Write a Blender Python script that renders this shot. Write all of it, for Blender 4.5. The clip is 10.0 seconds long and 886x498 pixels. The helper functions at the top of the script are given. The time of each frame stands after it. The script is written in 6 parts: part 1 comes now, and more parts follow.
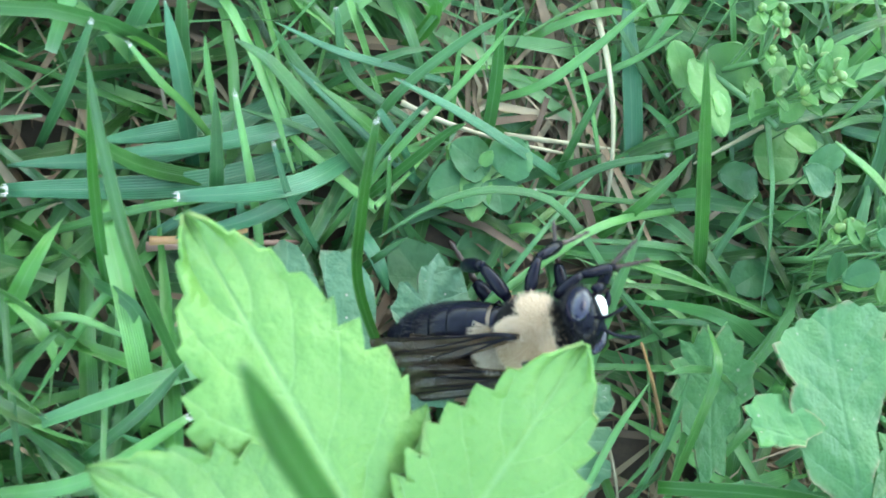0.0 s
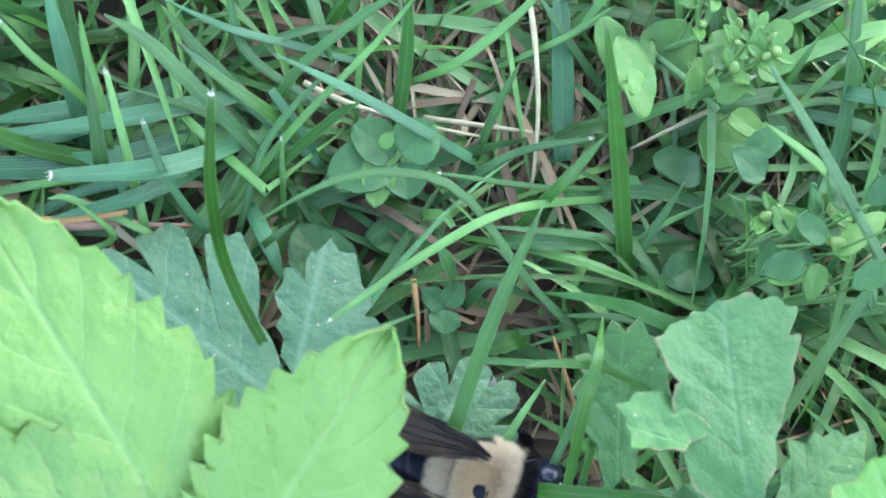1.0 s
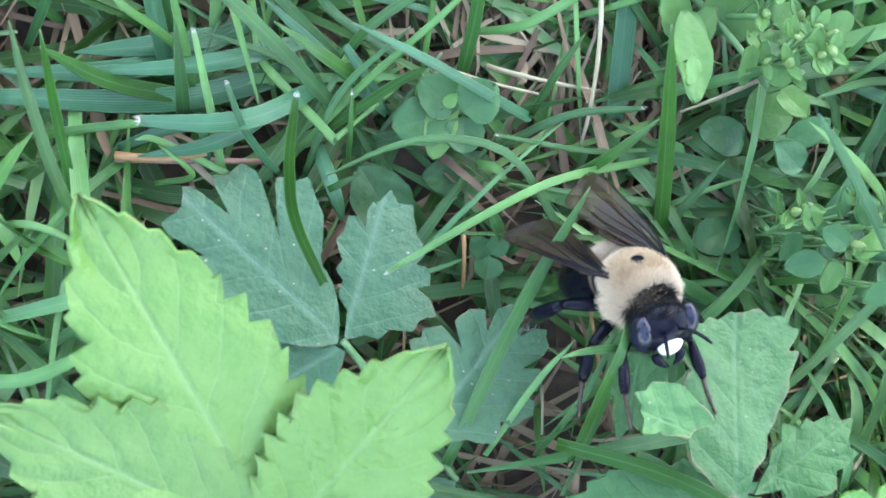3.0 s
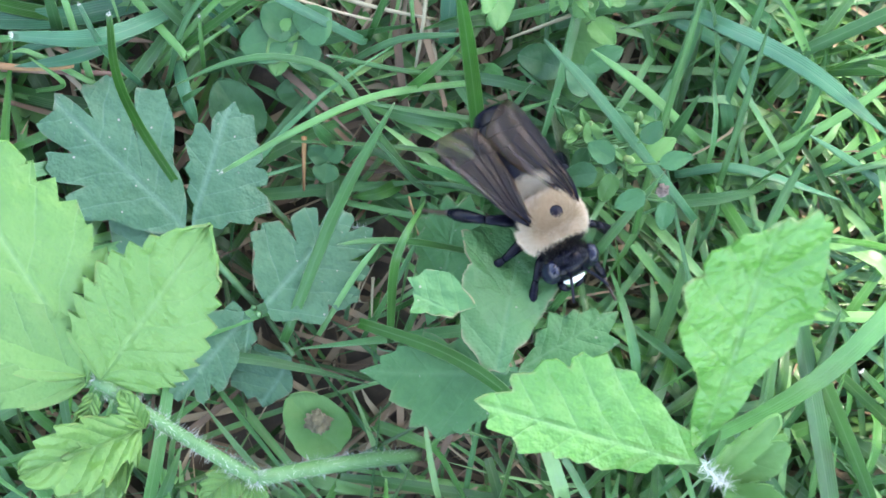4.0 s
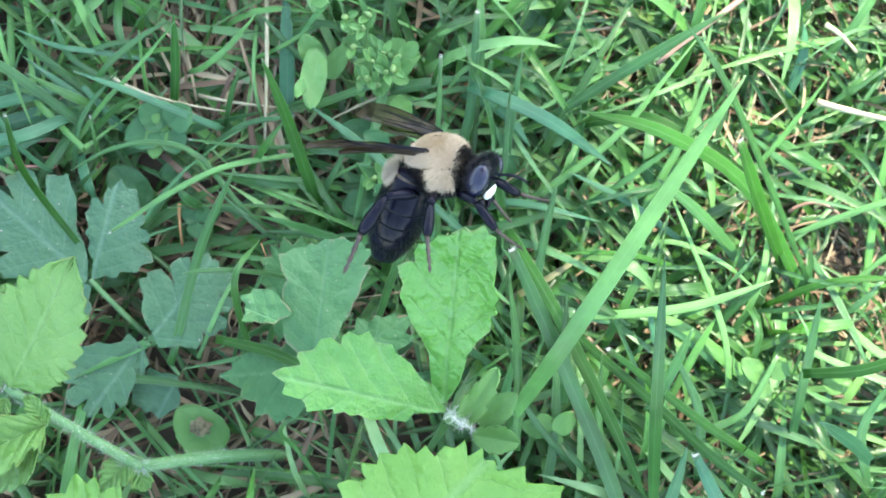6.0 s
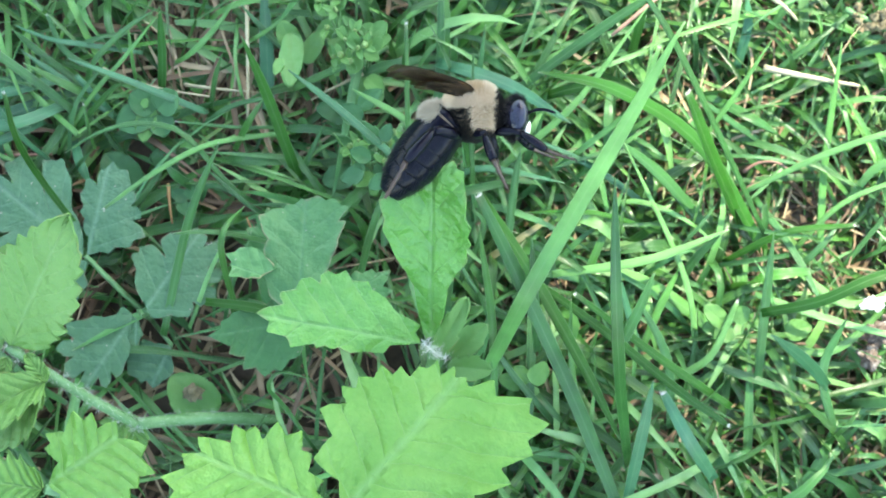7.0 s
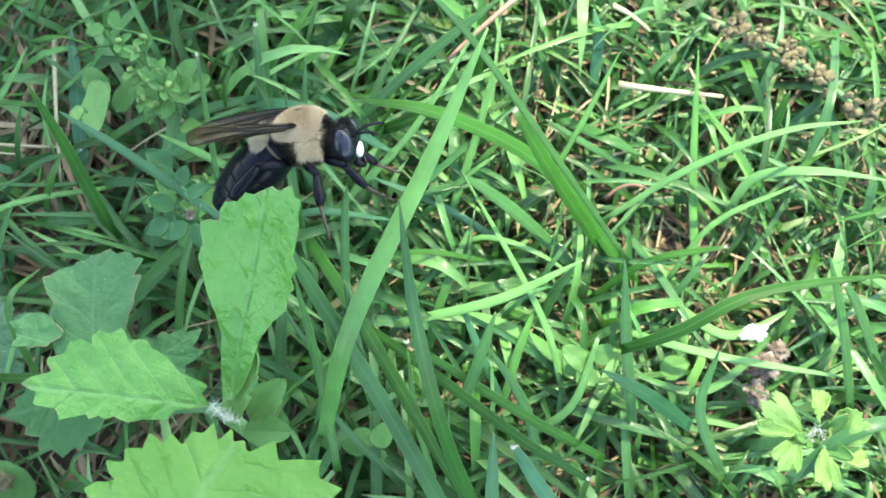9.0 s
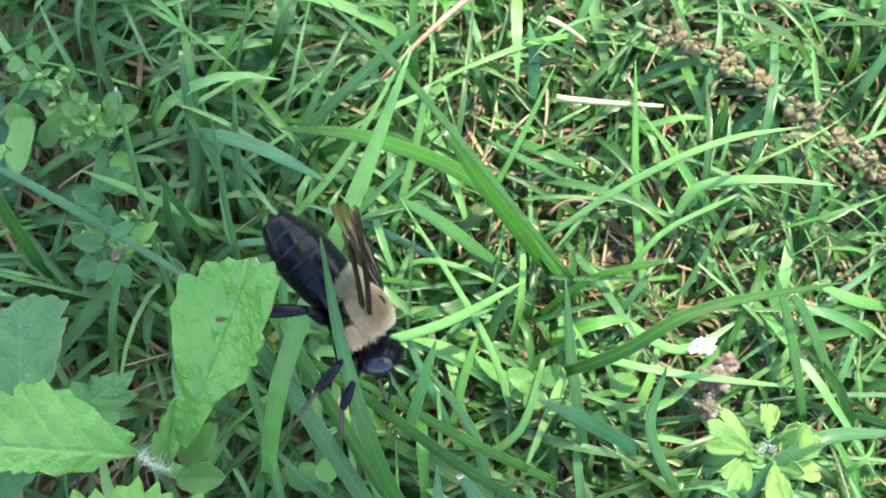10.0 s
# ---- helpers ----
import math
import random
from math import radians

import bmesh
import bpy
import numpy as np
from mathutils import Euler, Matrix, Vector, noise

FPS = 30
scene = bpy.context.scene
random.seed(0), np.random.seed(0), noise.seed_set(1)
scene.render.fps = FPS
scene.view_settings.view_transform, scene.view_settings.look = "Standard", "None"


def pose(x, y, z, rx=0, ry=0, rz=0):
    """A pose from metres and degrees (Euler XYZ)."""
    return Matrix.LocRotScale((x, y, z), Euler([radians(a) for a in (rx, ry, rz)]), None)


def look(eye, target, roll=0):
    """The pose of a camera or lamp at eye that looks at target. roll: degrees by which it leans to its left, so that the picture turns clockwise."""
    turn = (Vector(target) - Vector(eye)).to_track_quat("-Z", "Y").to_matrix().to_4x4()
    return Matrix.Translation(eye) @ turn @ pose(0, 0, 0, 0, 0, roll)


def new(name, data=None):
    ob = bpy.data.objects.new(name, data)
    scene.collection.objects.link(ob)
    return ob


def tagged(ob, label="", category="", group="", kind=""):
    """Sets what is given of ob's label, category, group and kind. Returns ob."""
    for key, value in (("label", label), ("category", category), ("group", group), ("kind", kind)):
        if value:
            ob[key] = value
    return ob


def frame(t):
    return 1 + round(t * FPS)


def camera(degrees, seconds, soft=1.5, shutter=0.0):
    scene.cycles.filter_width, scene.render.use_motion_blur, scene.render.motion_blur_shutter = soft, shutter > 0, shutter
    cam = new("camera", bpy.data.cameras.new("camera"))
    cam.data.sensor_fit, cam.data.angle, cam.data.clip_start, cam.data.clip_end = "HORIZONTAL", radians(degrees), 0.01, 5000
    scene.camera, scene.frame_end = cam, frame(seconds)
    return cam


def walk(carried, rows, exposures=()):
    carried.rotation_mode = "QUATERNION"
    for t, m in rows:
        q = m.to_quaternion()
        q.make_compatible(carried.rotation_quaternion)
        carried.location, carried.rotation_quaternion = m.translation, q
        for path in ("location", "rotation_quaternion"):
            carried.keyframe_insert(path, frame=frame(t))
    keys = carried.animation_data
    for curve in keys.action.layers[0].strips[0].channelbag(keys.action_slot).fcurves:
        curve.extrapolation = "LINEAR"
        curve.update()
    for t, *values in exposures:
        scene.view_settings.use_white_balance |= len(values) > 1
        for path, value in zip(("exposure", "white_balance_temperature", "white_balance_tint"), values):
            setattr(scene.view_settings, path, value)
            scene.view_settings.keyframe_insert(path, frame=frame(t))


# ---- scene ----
cam = camera(44.0, 10.0, soft=1.6, shutter=0.15)
cam.data.dof.use_dof, cam.data.dof.focus_distance, cam.data.dof.aperture_fstop = True, 0.11, 85.0
# seconds, eye in metres, turn in degrees; the ground lies near z = 0
PATH = [
    (0, -0.0313, -0.0219, 0.0922, 14.82, -17.15, -7.07),
    (0.5, -0.0183, -0.0193, 0.0959, 12.39, -13.45, -6.39),
    (1, -0.0115, -0.0247, 0.0923, 14.71, -10.98, -4.63),
    (1.5, -0.0017, -0.0283, 0.0872, 15.40, -8.35, -2.22),
    (2, -0.0010, -0.0211, 0.0936, 10.57, -6.13, -2.63),
    (2.2, -0.0052, -0.0223, 0.0923, 10.35, -8.66, -2.52),
    (3.3, -0.0152, -0.0043, 0.1065, -2.95, -10.32, 2.30),
    (3.5, -0.0086, -0.0040, 0.1091, -3.87, -8.82, 2.82),
    (4, 0.0079, -0.0108, 0.1200, -2.80, -5.97, 2.65),
    (4.5, 0.0144, -0.0114, 0.1323, -1.66, -5.48, 1.79),
    (5, 0.0263, -0.0136, 0.1393, 0.60, -3.64, 0.03),
    (5.2, 0.0312, -0.0161, 0.1411, 1.93, -3.09, 0.23),
    (6.3, 0.0335, -0.0255, 0.1586, 4.89, -3.21, -2.17),
    (6.5, 0.0359, -0.0294, 0.1606, 6.02, -2.90, -2.58),
    (7, 0.0347, -0.0385, 0.1608, 8.11, -3.03, -3.57),
    (7.5, 0.0384, -0.0411, 0.1592, 9.35, -2.55, -4.72),
    (8, 0.0472, -0.0432, 0.1515, 10.95, -1.99, -5.25),
    (8.5, 0.0583, -0.0398, 0.1485, 11.24, -1.49, -6.41),
    (9, 0.0580, -0.0424, 0.1465, 12.38, -2.06, -7.21),
    (9.5, 0.0631, -0.0424, 0.1442, 12.37, -2.23, -8.57),
    (10, 0.0637, -0.0392, 0.1445, 12.35, -2.55, -9.89),
]
walk(cam, [(t, pose(x, y, z, rx, ry, rz)) for t, x, y, z, rx, ry, rz in PATH],
     exposures=[(0, 3.85, 7700, -4), (1, 3.77, 7450, 6), (2, 3.73, 7400, 8), (3.5, 3.7, 7250, 14), (5, 3.62, 7250, 11), (6.5, 3.47, 7450, 3), (8, 3.34, 7850, -2), (9, 3.23, 7900, -2), (10, 3.12, 7850, 2)])

# ---- light ----
world = bpy.data.worlds.new("sky")
scene.world = world
world.use_nodes = True
SUN_ELEVATION, SUN_AZIMUTH = 58.0, 35.0
wn = world.node_tree.nodes
sky = wn.new("ShaderNodeTexSky")
sky.sky_type, sky.sun_disc = "NISHITA", False
sky.sun_elevation, sky.sun_rotation = radians(SUN_ELEVATION), radians(SUN_AZIMUTH)
world.node_tree.links.new(sky.outputs[0], wn["Background"].inputs[0])
wn["Background"].inputs[1].default_value = 0.14
sun_data = bpy.data.lights.new("sun", "SUN")
sun_data.energy, sun_data.angle, sun_data.color = 1.45, radians(0.53), (1.0, 0.97, 0.92)
sun = new("sun", sun_data)
az, el = radians(SUN_AZIMUTH), radians(SUN_ELEVATION)
sun.matrix_world = look((math.sin(az) * math.cos(el) * 3, math.cos(az) * math.cos(el) * 3, math.sin(el) * 3), (0, 0, 0))

# ---- materials ----
MM = 0.001


def material(name):
    m = bpy.data.materials.new(name)
    m.use_nodes = True
    nt = m.node_tree
    return m, nt, nt.nodes, nt.links, nt.nodes["Principled BSDF"]


def put(node, **values):
    for key, value in values.items():
        node.inputs[key.replace("_", " ")].default_value = value
    return node


def ramp(nodes, stops):
    r = nodes.new("ShaderNodeValToRGB")
    while len(r.color_ramp.elements) < len(stops):
        r.color_ramp.elements.new(0.5)
    for e, (p, c) in zip(r.color_ramp.elements, stops):
        e.position, e.color = p, (*c, 1)
    return r


def noise_tex(nt, scale, detail=3.0, rough=0.5, vector=None):
    n = put(nt.nodes.new("ShaderNodeTexNoise"), Scale=scale, Detail=detail, Roughness=rough)
    if vector is None:
        vector = nt.nodes.new("ShaderNodeTexCoord").outputs["Object"]
    nt.links.new(vector, n.inputs["Vector"])
    return n


def math_node(nt, op, a, b=None):
    n = nt.nodes.new("ShaderNodeMath")
    n.operation = op
    for socket, v in zip(n.inputs, (a, b)):
        if v is None:
            continue
        if isinstance(v, (int, float)):
            socket.default_value = v
        else:
            nt.links.new(v, socket)
    return n.outputs[0]


def mix_colour(nt, factor, a, b, blend="MIX"):
    n = nt.nodes.new("ShaderNodeMix")
    n.data_type, n.blend_type = "RGBA", blend
    for socket, v in ((n.inputs["Factor"], factor), (n.inputs["A"], a), (n.inputs["B"], b)):
        if isinstance(v, (int, float)):
            socket.default_value = v
        elif isinstance(v, tuple):
            socket.default_value = (*v, 1)
        else:
            nt.links.new(v, socket)
    return n.outputs["Result"]


def translucent_finish(nt, bsdf, colour, share):
    """Mixes light that passes through a leaf into its surface."""
    t = nt.nodes.new("ShaderNodeBsdfTranslucent")
    nt.links.new(colour, t.inputs["Color"])
    mix = nt.nodes.new("ShaderNodeMixShader")
    mix.inputs[0].default_value = share
    nt.links.new(bsdf.outputs[0], mix.inputs[1])
    nt.links.new(t.outputs[0], mix.inputs[2])
    nt.links.new(mix.outputs[0], nt.nodes["Material Output"].inputs[0])


def uv_parts(nt):
    uv = nt.nodes.new("ShaderNodeUVMap")
    uv.uv_map = "UVMap"
    sep = nt.nodes.new("ShaderNodeSeparateXYZ")
    nt.links.new(uv.outputs[0], sep.inputs[0])
    return sep.outputs[0], sep.outputs[1]


def grass_material(name, stops, share=0.3, rough=0.29, island=True, gloss=0.46):
    m, nt, nodes, links, bsdf = material(name)
    if island:
        rnd = nodes.new("ShaderNodeNewGeometry").outputs["Random Per Island"]
    else:
        rnd = nodes.new("ShaderNodeObjectInfo").outputs["Random"]
    tint = ramp(nodes, stops)
    links.new(rnd, tint.inputs[0])
    across, along = uv_parts(nt)
    lines = math_node(nt, "SINE", math_node(nt, "MULTIPLY", across, 55.0))
    blotch = noise_tex(nt, 160.0, 4.0, 0.6)
    blotch_ramp = ramp(nodes, [(0.35, (0.72, 0.74, 0.7)), (0.7, (1.12, 1.1, 1.05))])
    links.new(blotch.outputs["Fac"], blotch_ramp.inputs[0])
    colour = mix_colour(nt, 1.0, tint.outputs[0], blotch_ramp.outputs[0], "MULTIPLY")
    stripe = math_node(nt, "MULTIPLY", math_node(nt, "ADD", lines, 1.0), 0.04)
    colour = mix_colour(nt, stripe, colour, (0.211, 0.310, 0.149))
    # paler midrib and rims, pale dry tips
    off = math_node(nt, "ABSOLUTE", math_node(nt, "SUBTRACT", across, 0.5))
    rib = math_node(nt, "MAXIMUM", math_node(nt, "SUBTRACT", 1.0, math_node(nt, "MULTIPLY", off, 14.0)), 0.0)
    rims = math_node(nt, "POWER", math_node(nt, "MULTIPLY", off, 2.0), 14.0)
    colour = mix_colour(nt, math_node(nt, "MULTIPLY", math_node(nt, "MAXIMUM", rib, rims), 0.16), colour, (0.248, 0.372, 0.186))
    dry = math_node(nt, "MULTIPLY", math_node(nt, "POWER", along, 60.0), math_node(nt, "MULTIPLY", rnd, 0.4))
    colour = mix_colour(nt, dry, colour, (0.459, 0.434, 0.347))
    links.new(colour, bsdf.inputs["Base Color"])
    put(bsdf, Roughness=rough)
    bsdf.inputs["Specular IOR Level"].default_value = gloss
    bump = put(nodes.new("ShaderNodeBump"), Strength=0.35, Distance=0.00008)
    links.new(lines, bump.inputs["Height"])
    links.new(bump.outputs[0], bsdf.inputs["Normal"])
    translucent_finish(nt, bsdf, colour, share)
    return m


def leaf_material(name, dark, light, vein, veins=6.0, share=0.3, rough=0.5, speck=0.0, wrinkle=1.0, edge=0.0, lines=0.2, gloss=0.3, blisters=430.0):
    m, nt, nodes, links, bsdf = material(name)
    across, along = uv_parts(nt)
    d = math_node(nt, "ABSOLUTE", math_node(nt, "MULTIPLY", math_node(nt, "SUBTRACT", across, 0.5), 2.0))
    wob = noise_tex(nt, 210.0, 3.0)
    phase = math_node(nt, "SUBTRACT", math_node(nt, "MULTIPLY", along, veins), math_node(nt, "MULTIPLY", d, veins * 0.32))
    phase = math_node(nt, "ADD", phase, math_node(nt, "MULTIPLY", wob.outputs["Fac"], 0.5))
    saw = math_node(nt, "ABSOLUTE", math_node(nt, "SUBTRACT", math_node(nt, "FRACT", phase), 0.5))
    side = math_node(nt, "SUBTRACT", 1.0, math_node(nt, "SMOOTH_MIN", math_node(nt, "MULTIPLY", saw, 22.0), 1.0))
    side = math_node(nt, "MAXIMUM", side, 0.0)
    mid = math_node(nt, "MAXIMUM", math_node(nt, "SUBTRACT", 1.0, math_node(nt, "MULTIPLY", d, 16.0)), 0.0)
    line = math_node(nt, "MAXIMUM", math_node(nt, "MULTIPLY", side, 0.55), mid)
    tone = noise_tex(nt, 110.0, 5.0, 0.62)
    fac = ramp(nodes, [(0.36, dark), (0.64, light)])
    links.new(tone.outputs["Fac"], fac.inputs[0])
    fine = noise_tex(nt, 1500.0, 2.0)
    colour = mix_colour(nt, math_node(nt, "MULTIPLY", fine.outputs["Fac"], 0.25), fac.outputs[0], light)
    # a net of fine veins
    net = put(nodes.new("ShaderNodeTexVoronoi"), Scale=700.0)
    net.feature = "DISTANCE_TO_EDGE"
    links.new(nodes.new("ShaderNodeTexCoord").outputs["Object"], net.inputs["Vector"])
    thread = math_node(nt, "MAXIMUM", math_node(nt, "SUBTRACT", 1.0, math_node(nt, "MULTIPLY", net.outputs["Distance"], 9.0)), 0.0)
    colour = mix_colour(nt, math_node(nt, "MULTIPLY", thread, 0.1 * wrinkle), colour, dark)
    colour = mix_colour(nt, math_node(nt, "MULTIPLY", line, lines if wrinkle > 0.5 else lines / 2), colour, vein)
    # brown, nibbled rim
    rim_noise = noise_tex(nt, 330.0, 2.0)
    rim = math_node(nt, "MULTIPLY", math_node(nt, "POWER", d, 30.0), math_node(nt, "GREATER_THAN", rim_noise.outputs["Fac"], 0.56))
    colour = mix_colour(nt, math_node(nt, "MULTIPLY", rim, 0.3), colour, (0.186, 0.124, 0.062))
    if edge:
        border = nodes.new("ShaderNodeUVMap")
        border.uv_map = "Rim"
        reach = nodes.new("ShaderNodeSeparateXYZ")
        links.new(border.outputs[0], reach.inputs[0])
        gnawed = math_node(nt, "MULTIPLY", math_node(nt, "POWER", reach.outputs[0], 40.0), math_node(nt, "GREATER_THAN", rim_noise.outputs["Fac"], 0.52))
        colour = mix_colour(nt, math_node(nt, "MULTIPLY", gnawed, edge), colour, (0.36, 0.25, 0.17))
    if speck:
        spots = put(nodes.new("ShaderNodeTexVoronoi"), Scale=900.0)
        links.new(nodes.new("ShaderNodeTexCoord").outputs["Object"], spots.inputs["Vector"])
        near = math_node(nt, "LESS_THAN", math_node(nt, "ADD", spots.outputs["Distance"], math_node(nt, "MULTIPLY", fine.outputs["Fac"], 0.3)), 0.24)
        keep = math_node(nt, "GREATER_THAN", tone.outputs["Fac"], 0.47)
        colour = mix_colour(nt, math_node(nt, "MULTIPLY", math_node(nt, "MULTIPLY", near, keep), speck), colour, (0.34, 0.30, 0.25))
    own = ramp(nodes, [(0.0, (0.74, 0.78, 0.78)), (1.0, (1.1, 1.06, 1.0))])
    links.new(nodes.new("ShaderNodeObjectInfo").outputs["Random"], own.inputs[0])
    colour = mix_colour(nt, 1.0, colour, own.outputs[0], "MULTIPLY")
    links.new(colour, bsdf.inputs["Base Color"])
    sheen = ramp(nodes, [(0.35, (rough - 0.12,) * 3), (0.65, (rough + 0.12,) * 3)])
    links.new(wob.outputs["Fac"], sheen.inputs[0])
    links.new(sheen.outputs[0], bsdf.inputs["Roughness"])
    bsdf.inputs["Specular IOR Level"].default_value = gloss
    # soft blisters between sunken veins
    blister = noise_tex(nt, blisters, 3.0, 0.55)
    relief = math_node(nt, "SUBTRACT", math_node(nt, "MULTIPLY", blister.outputs["Fac"], 1.1), math_node(nt, "MULTIPLY", line, 0.07))
    relief = math_node(nt, "ADD", relief, math_node(nt, "MULTIPLY", tone.outputs["Fac"], 0.7))
    puff = math_node(nt, "MULTIPLY", math_node(nt, "MULTIPLY", math_node(nt, "SINE", math_node(nt, "MULTIPLY", saw, math.pi)), 0.5), math_node(nt, "SUBTRACT", 1.0, math_node(nt, "MULTIPLY", mid, 0.8)))
    relief = math_node(nt, "ADD", relief, math_node(nt, "MULTIPLY", puff, 0.9 * wrinkle - 0.45 if wrinkle > 0.5 else 0.0))
    bump = put(nodes.new("ShaderNodeBump"), Strength=min(1.0, 0.7 * wrinkle), Distance=0.001)
    links.new(relief, bump.inputs["Height"])
    links.new(bump.outputs[0], bsdf.inputs["Normal"])
    translucent_finish(nt, bsdf, colour, share)
    return m


def plain_material(name, stops, scale=300.0, rough=0.6, metal=0.0, bump_mm=0.1, island=False, spec=None):
    m, nt, nodes, links, bsdf = material(name)
    tone = noise_tex(nt, scale, 5.0, 0.6)
    r = ramp(nodes, stops)
    fac = tone.outputs["Fac"]
    if island:
        rnd = nodes.new("ShaderNodeNewGeometry").outputs["Random Per Island"]
        fac = math_node(nt, "ADD", math_node(nt, "MULTIPLY", rnd, 0.7), math_node(nt, "MULTIPLY", fac, 0.3))
    links.new(fac, r.inputs[0])
    links.new(r.outputs[0], bsdf.inputs["Base Color"])
    put(bsdf, Roughness=rough, Metallic=metal)
    if spec is not None:
        bsdf.inputs["Specular IOR Level"].default_value = spec
    bump = put(nodes.new("ShaderNodeBump"), Strength=0.5, Distance=bump_mm * MM)
    links.new(tone.outputs["Fac"], bump.inputs["Height"])
    links.new(bump.outputs[0], bsdf.inputs["Normal"])
    return m


GRASS_STOPS = [(0.0, (0.016, 0.060, 0.008)), (0.18, (0.028, 0.110, 0.012)), (0.36, (0.034, 0.125, 0.036)), (0.52, (0.052, 0.195, 0.026)), (0.68, (0.062, 0.205, 0.074)), (0.82, (0.115, 0.310, 0.070)), (0.93, (0.180, 0.365, 0.135)), (0.985, (0.185, 0.350, 0.135)), (1.0, (0.260, 0.211, 0.106))]
grass_mat = grass_material("lawn_grass", GRASS_STOPS)
fine_mat = grass_material("fine_grass", [(0.0, (0.015, 0.060, 0.008)), (0.25, (0.028, 0.112, 0.012)), (0.45, (0.038, 0.130, 0.042)), (0.65, (0.056, 0.188, 0.030)), (0.8, (0.078, 0.210, 0.080)), (0.94, (0.125, 0.290, 0.066)), (1.0, (0.260, 0.236, 0.133))], share=0.2, gloss=0.5)
# own blade colours, with some lighting contrast put into the dark and bright ones
BLADES = {
    "dark": (grass_material("dark_blade", [(0.0, (0.012, 0.085, 0.006)), (1.0, (0.024, 0.140, 0.010))], rough=0.42, island=False, gloss=0.25), "deep green grass blade arching over the lawn"),
    "mid": (grass_material("green_blade", [(0.0, (0.029, 0.130, 0.020)), (0.5, (0.040, 0.151, 0.046)), (1.0, (0.055, 0.194, 0.031))], island=False), "smooth green grass blade with a pale tip"),
    "blue": (grass_material("bluish_blade", [(0.0, (0.036, 0.160, 0.072)), (1.0, (0.058, 0.211, 0.098))], island=False), "broad bluish-green grass blade with fine ribs"),
    "bright": (grass_material("bright_blade", [(0.0, (0.090, 0.275, 0.056)), (1.0, (0.155, 0.370, 0.115))], island=False), "thin light green grass blade, some light put into its colour"),
}
leaf_lime = leaf_material("lime_leaf", (0.087, 0.208, 0.039), (0.134, 0.258, 0.068), (0.20, 0.33, 0.13), share=0.22, wrinkle=1.1, lines=0.4, gloss=0.42, blisters=500.0)
leaf_broad = leaf_material("broad_leaf", (0.112, 0.276, 0.036), (0.190, 0.366, 0.074), (0.25, 0.42, 0.155), veins=7.0, share=0.3, wrinkle=1.4, lines=0.4, gloss=0.45, blisters=420.0)
leaf_fresh = leaf_material("fresh_leaf", (0.088, 0.275, 0.042), (0.155, 0.360, 0.080), (0.24, 0.42, 0.17), share=0.3, wrinkle=1.2, rough=0.36, lines=0.36, gloss=0.5, blisters=600.0, edge=0.3)
leaf_grey = leaf_material("grey_leaf", (0.048, 0.128, 0.060), (0.080, 0.178, 0.092), (0.17, 0.28, 0.19), veins=5.0, share=0.15, speck=0.95, wrinkle=0.9, lines=0.42, edge=0.25, gloss=0.35, blisters=520.0)
leaf_mid = leaf_material("mid_leaf", (0.034, 0.122, 0.034), (0.068, 0.184, 0.062), (0.13, 0.25, 0.12), share=0.25, speck=0.4, wrinkle=0.85, lines=0.24, edge=0.3, blisters=520.0)
leaf_sunny = leaf_material("sunny_leaf", (0.165, 0.310, 0.068), (0.255, 0.405, 0.135), (0.223, 0.360, 0.172), veins=5.0, share=0.3, wrinkle=0.6, lines=0.1)
leaf_nibbled = leaf_material("nibbled_leaf", (0.048, 0.160, 0.048), (0.092, 0.226, 0.080), (0.15, 0.28, 0.14), veins=5.0, share=0.25, speck=0.6, wrinkle=0.85, edge=0.6, lines=0.24, gloss=0.4, blisters=520.0)
leaf_pale = leaf_material("pale_leaf", (0.093, 0.236, 0.056), (0.155, 0.310, 0.106), (0.186, 0.335, 0.133), veins=3.0, share=0.35, wrinkle=0.4, rough=0.42)
leaf_round = leaf_material("round_leaf", (0.037, 0.130, 0.043), (0.074, 0.192, 0.080), (0.105, 0.236, 0.113), veins=3.0, share=0.3, wrinkle=0.4, rough=0.42)
stem_mat = plain_material("green_stem", [(0.3, (0.050, 0.136, 0.036)), (0.7, (0.099, 0.205, 0.080))], 400, 0.5)
straw_mat = plain_material("dry_straw", [(0.15, (0.075, 0.047, 0.027)), (0.5, (0.170, 0.112, 0.060)), (0.9, (0.320, 0.260, 0.160))], 300, 0.75, island=True)
soil_mat = plain_material("soil", [(0.3, (0.028, 0.019, 0.012)), (0.55, (0.065, 0.045, 0.029)), (0.75, (0.11, 0.075, 0.045))], 220, 0.9, bump_mm=1.0)
turf_mat = plain_material("turf", [(0.3, (0.02, 0.035, 0.01)), (0.5, (0.05, 0.12, 0.025)), (0.75, (0.09, 0.2, 0.04))], 60, 0.9, bump_mm=3.0)
# a little blue is put into the black for the sheen of the sky
shell_mat = plain_material("black_shell", [(0.3, (0.003, 0.003, 0.006)), (0.7, (0.006, 0.006, 0.012))], 700, 0.2, bump_mm=0.05, spec=0.1)
# the blue stands in for the sky mirrored in the eyes
eye_mat = plain_material("compound_eye", [(0.3, (0.004, 0.004, 0.012)), (0.7, (0.012, 0.012, 0.03))], 900, 0.26, bump_mm=0.01, spec=0.4)
face_mat = plain_material("ivory_face", [(0.3, (0.66, 0.63, 0.52)), (0.7, (0.76, 0.74, 0.66))], 900, 0.35, bump_mm=0.02)
tan_mat = plain_material("tan_fur", [(0.1, (0.32, 0.22, 0.12)), (0.5, (0.46, 0.34, 0.205)), (0.9, (0.58, 0.47, 0.33))], 500, 0.75, island=True)
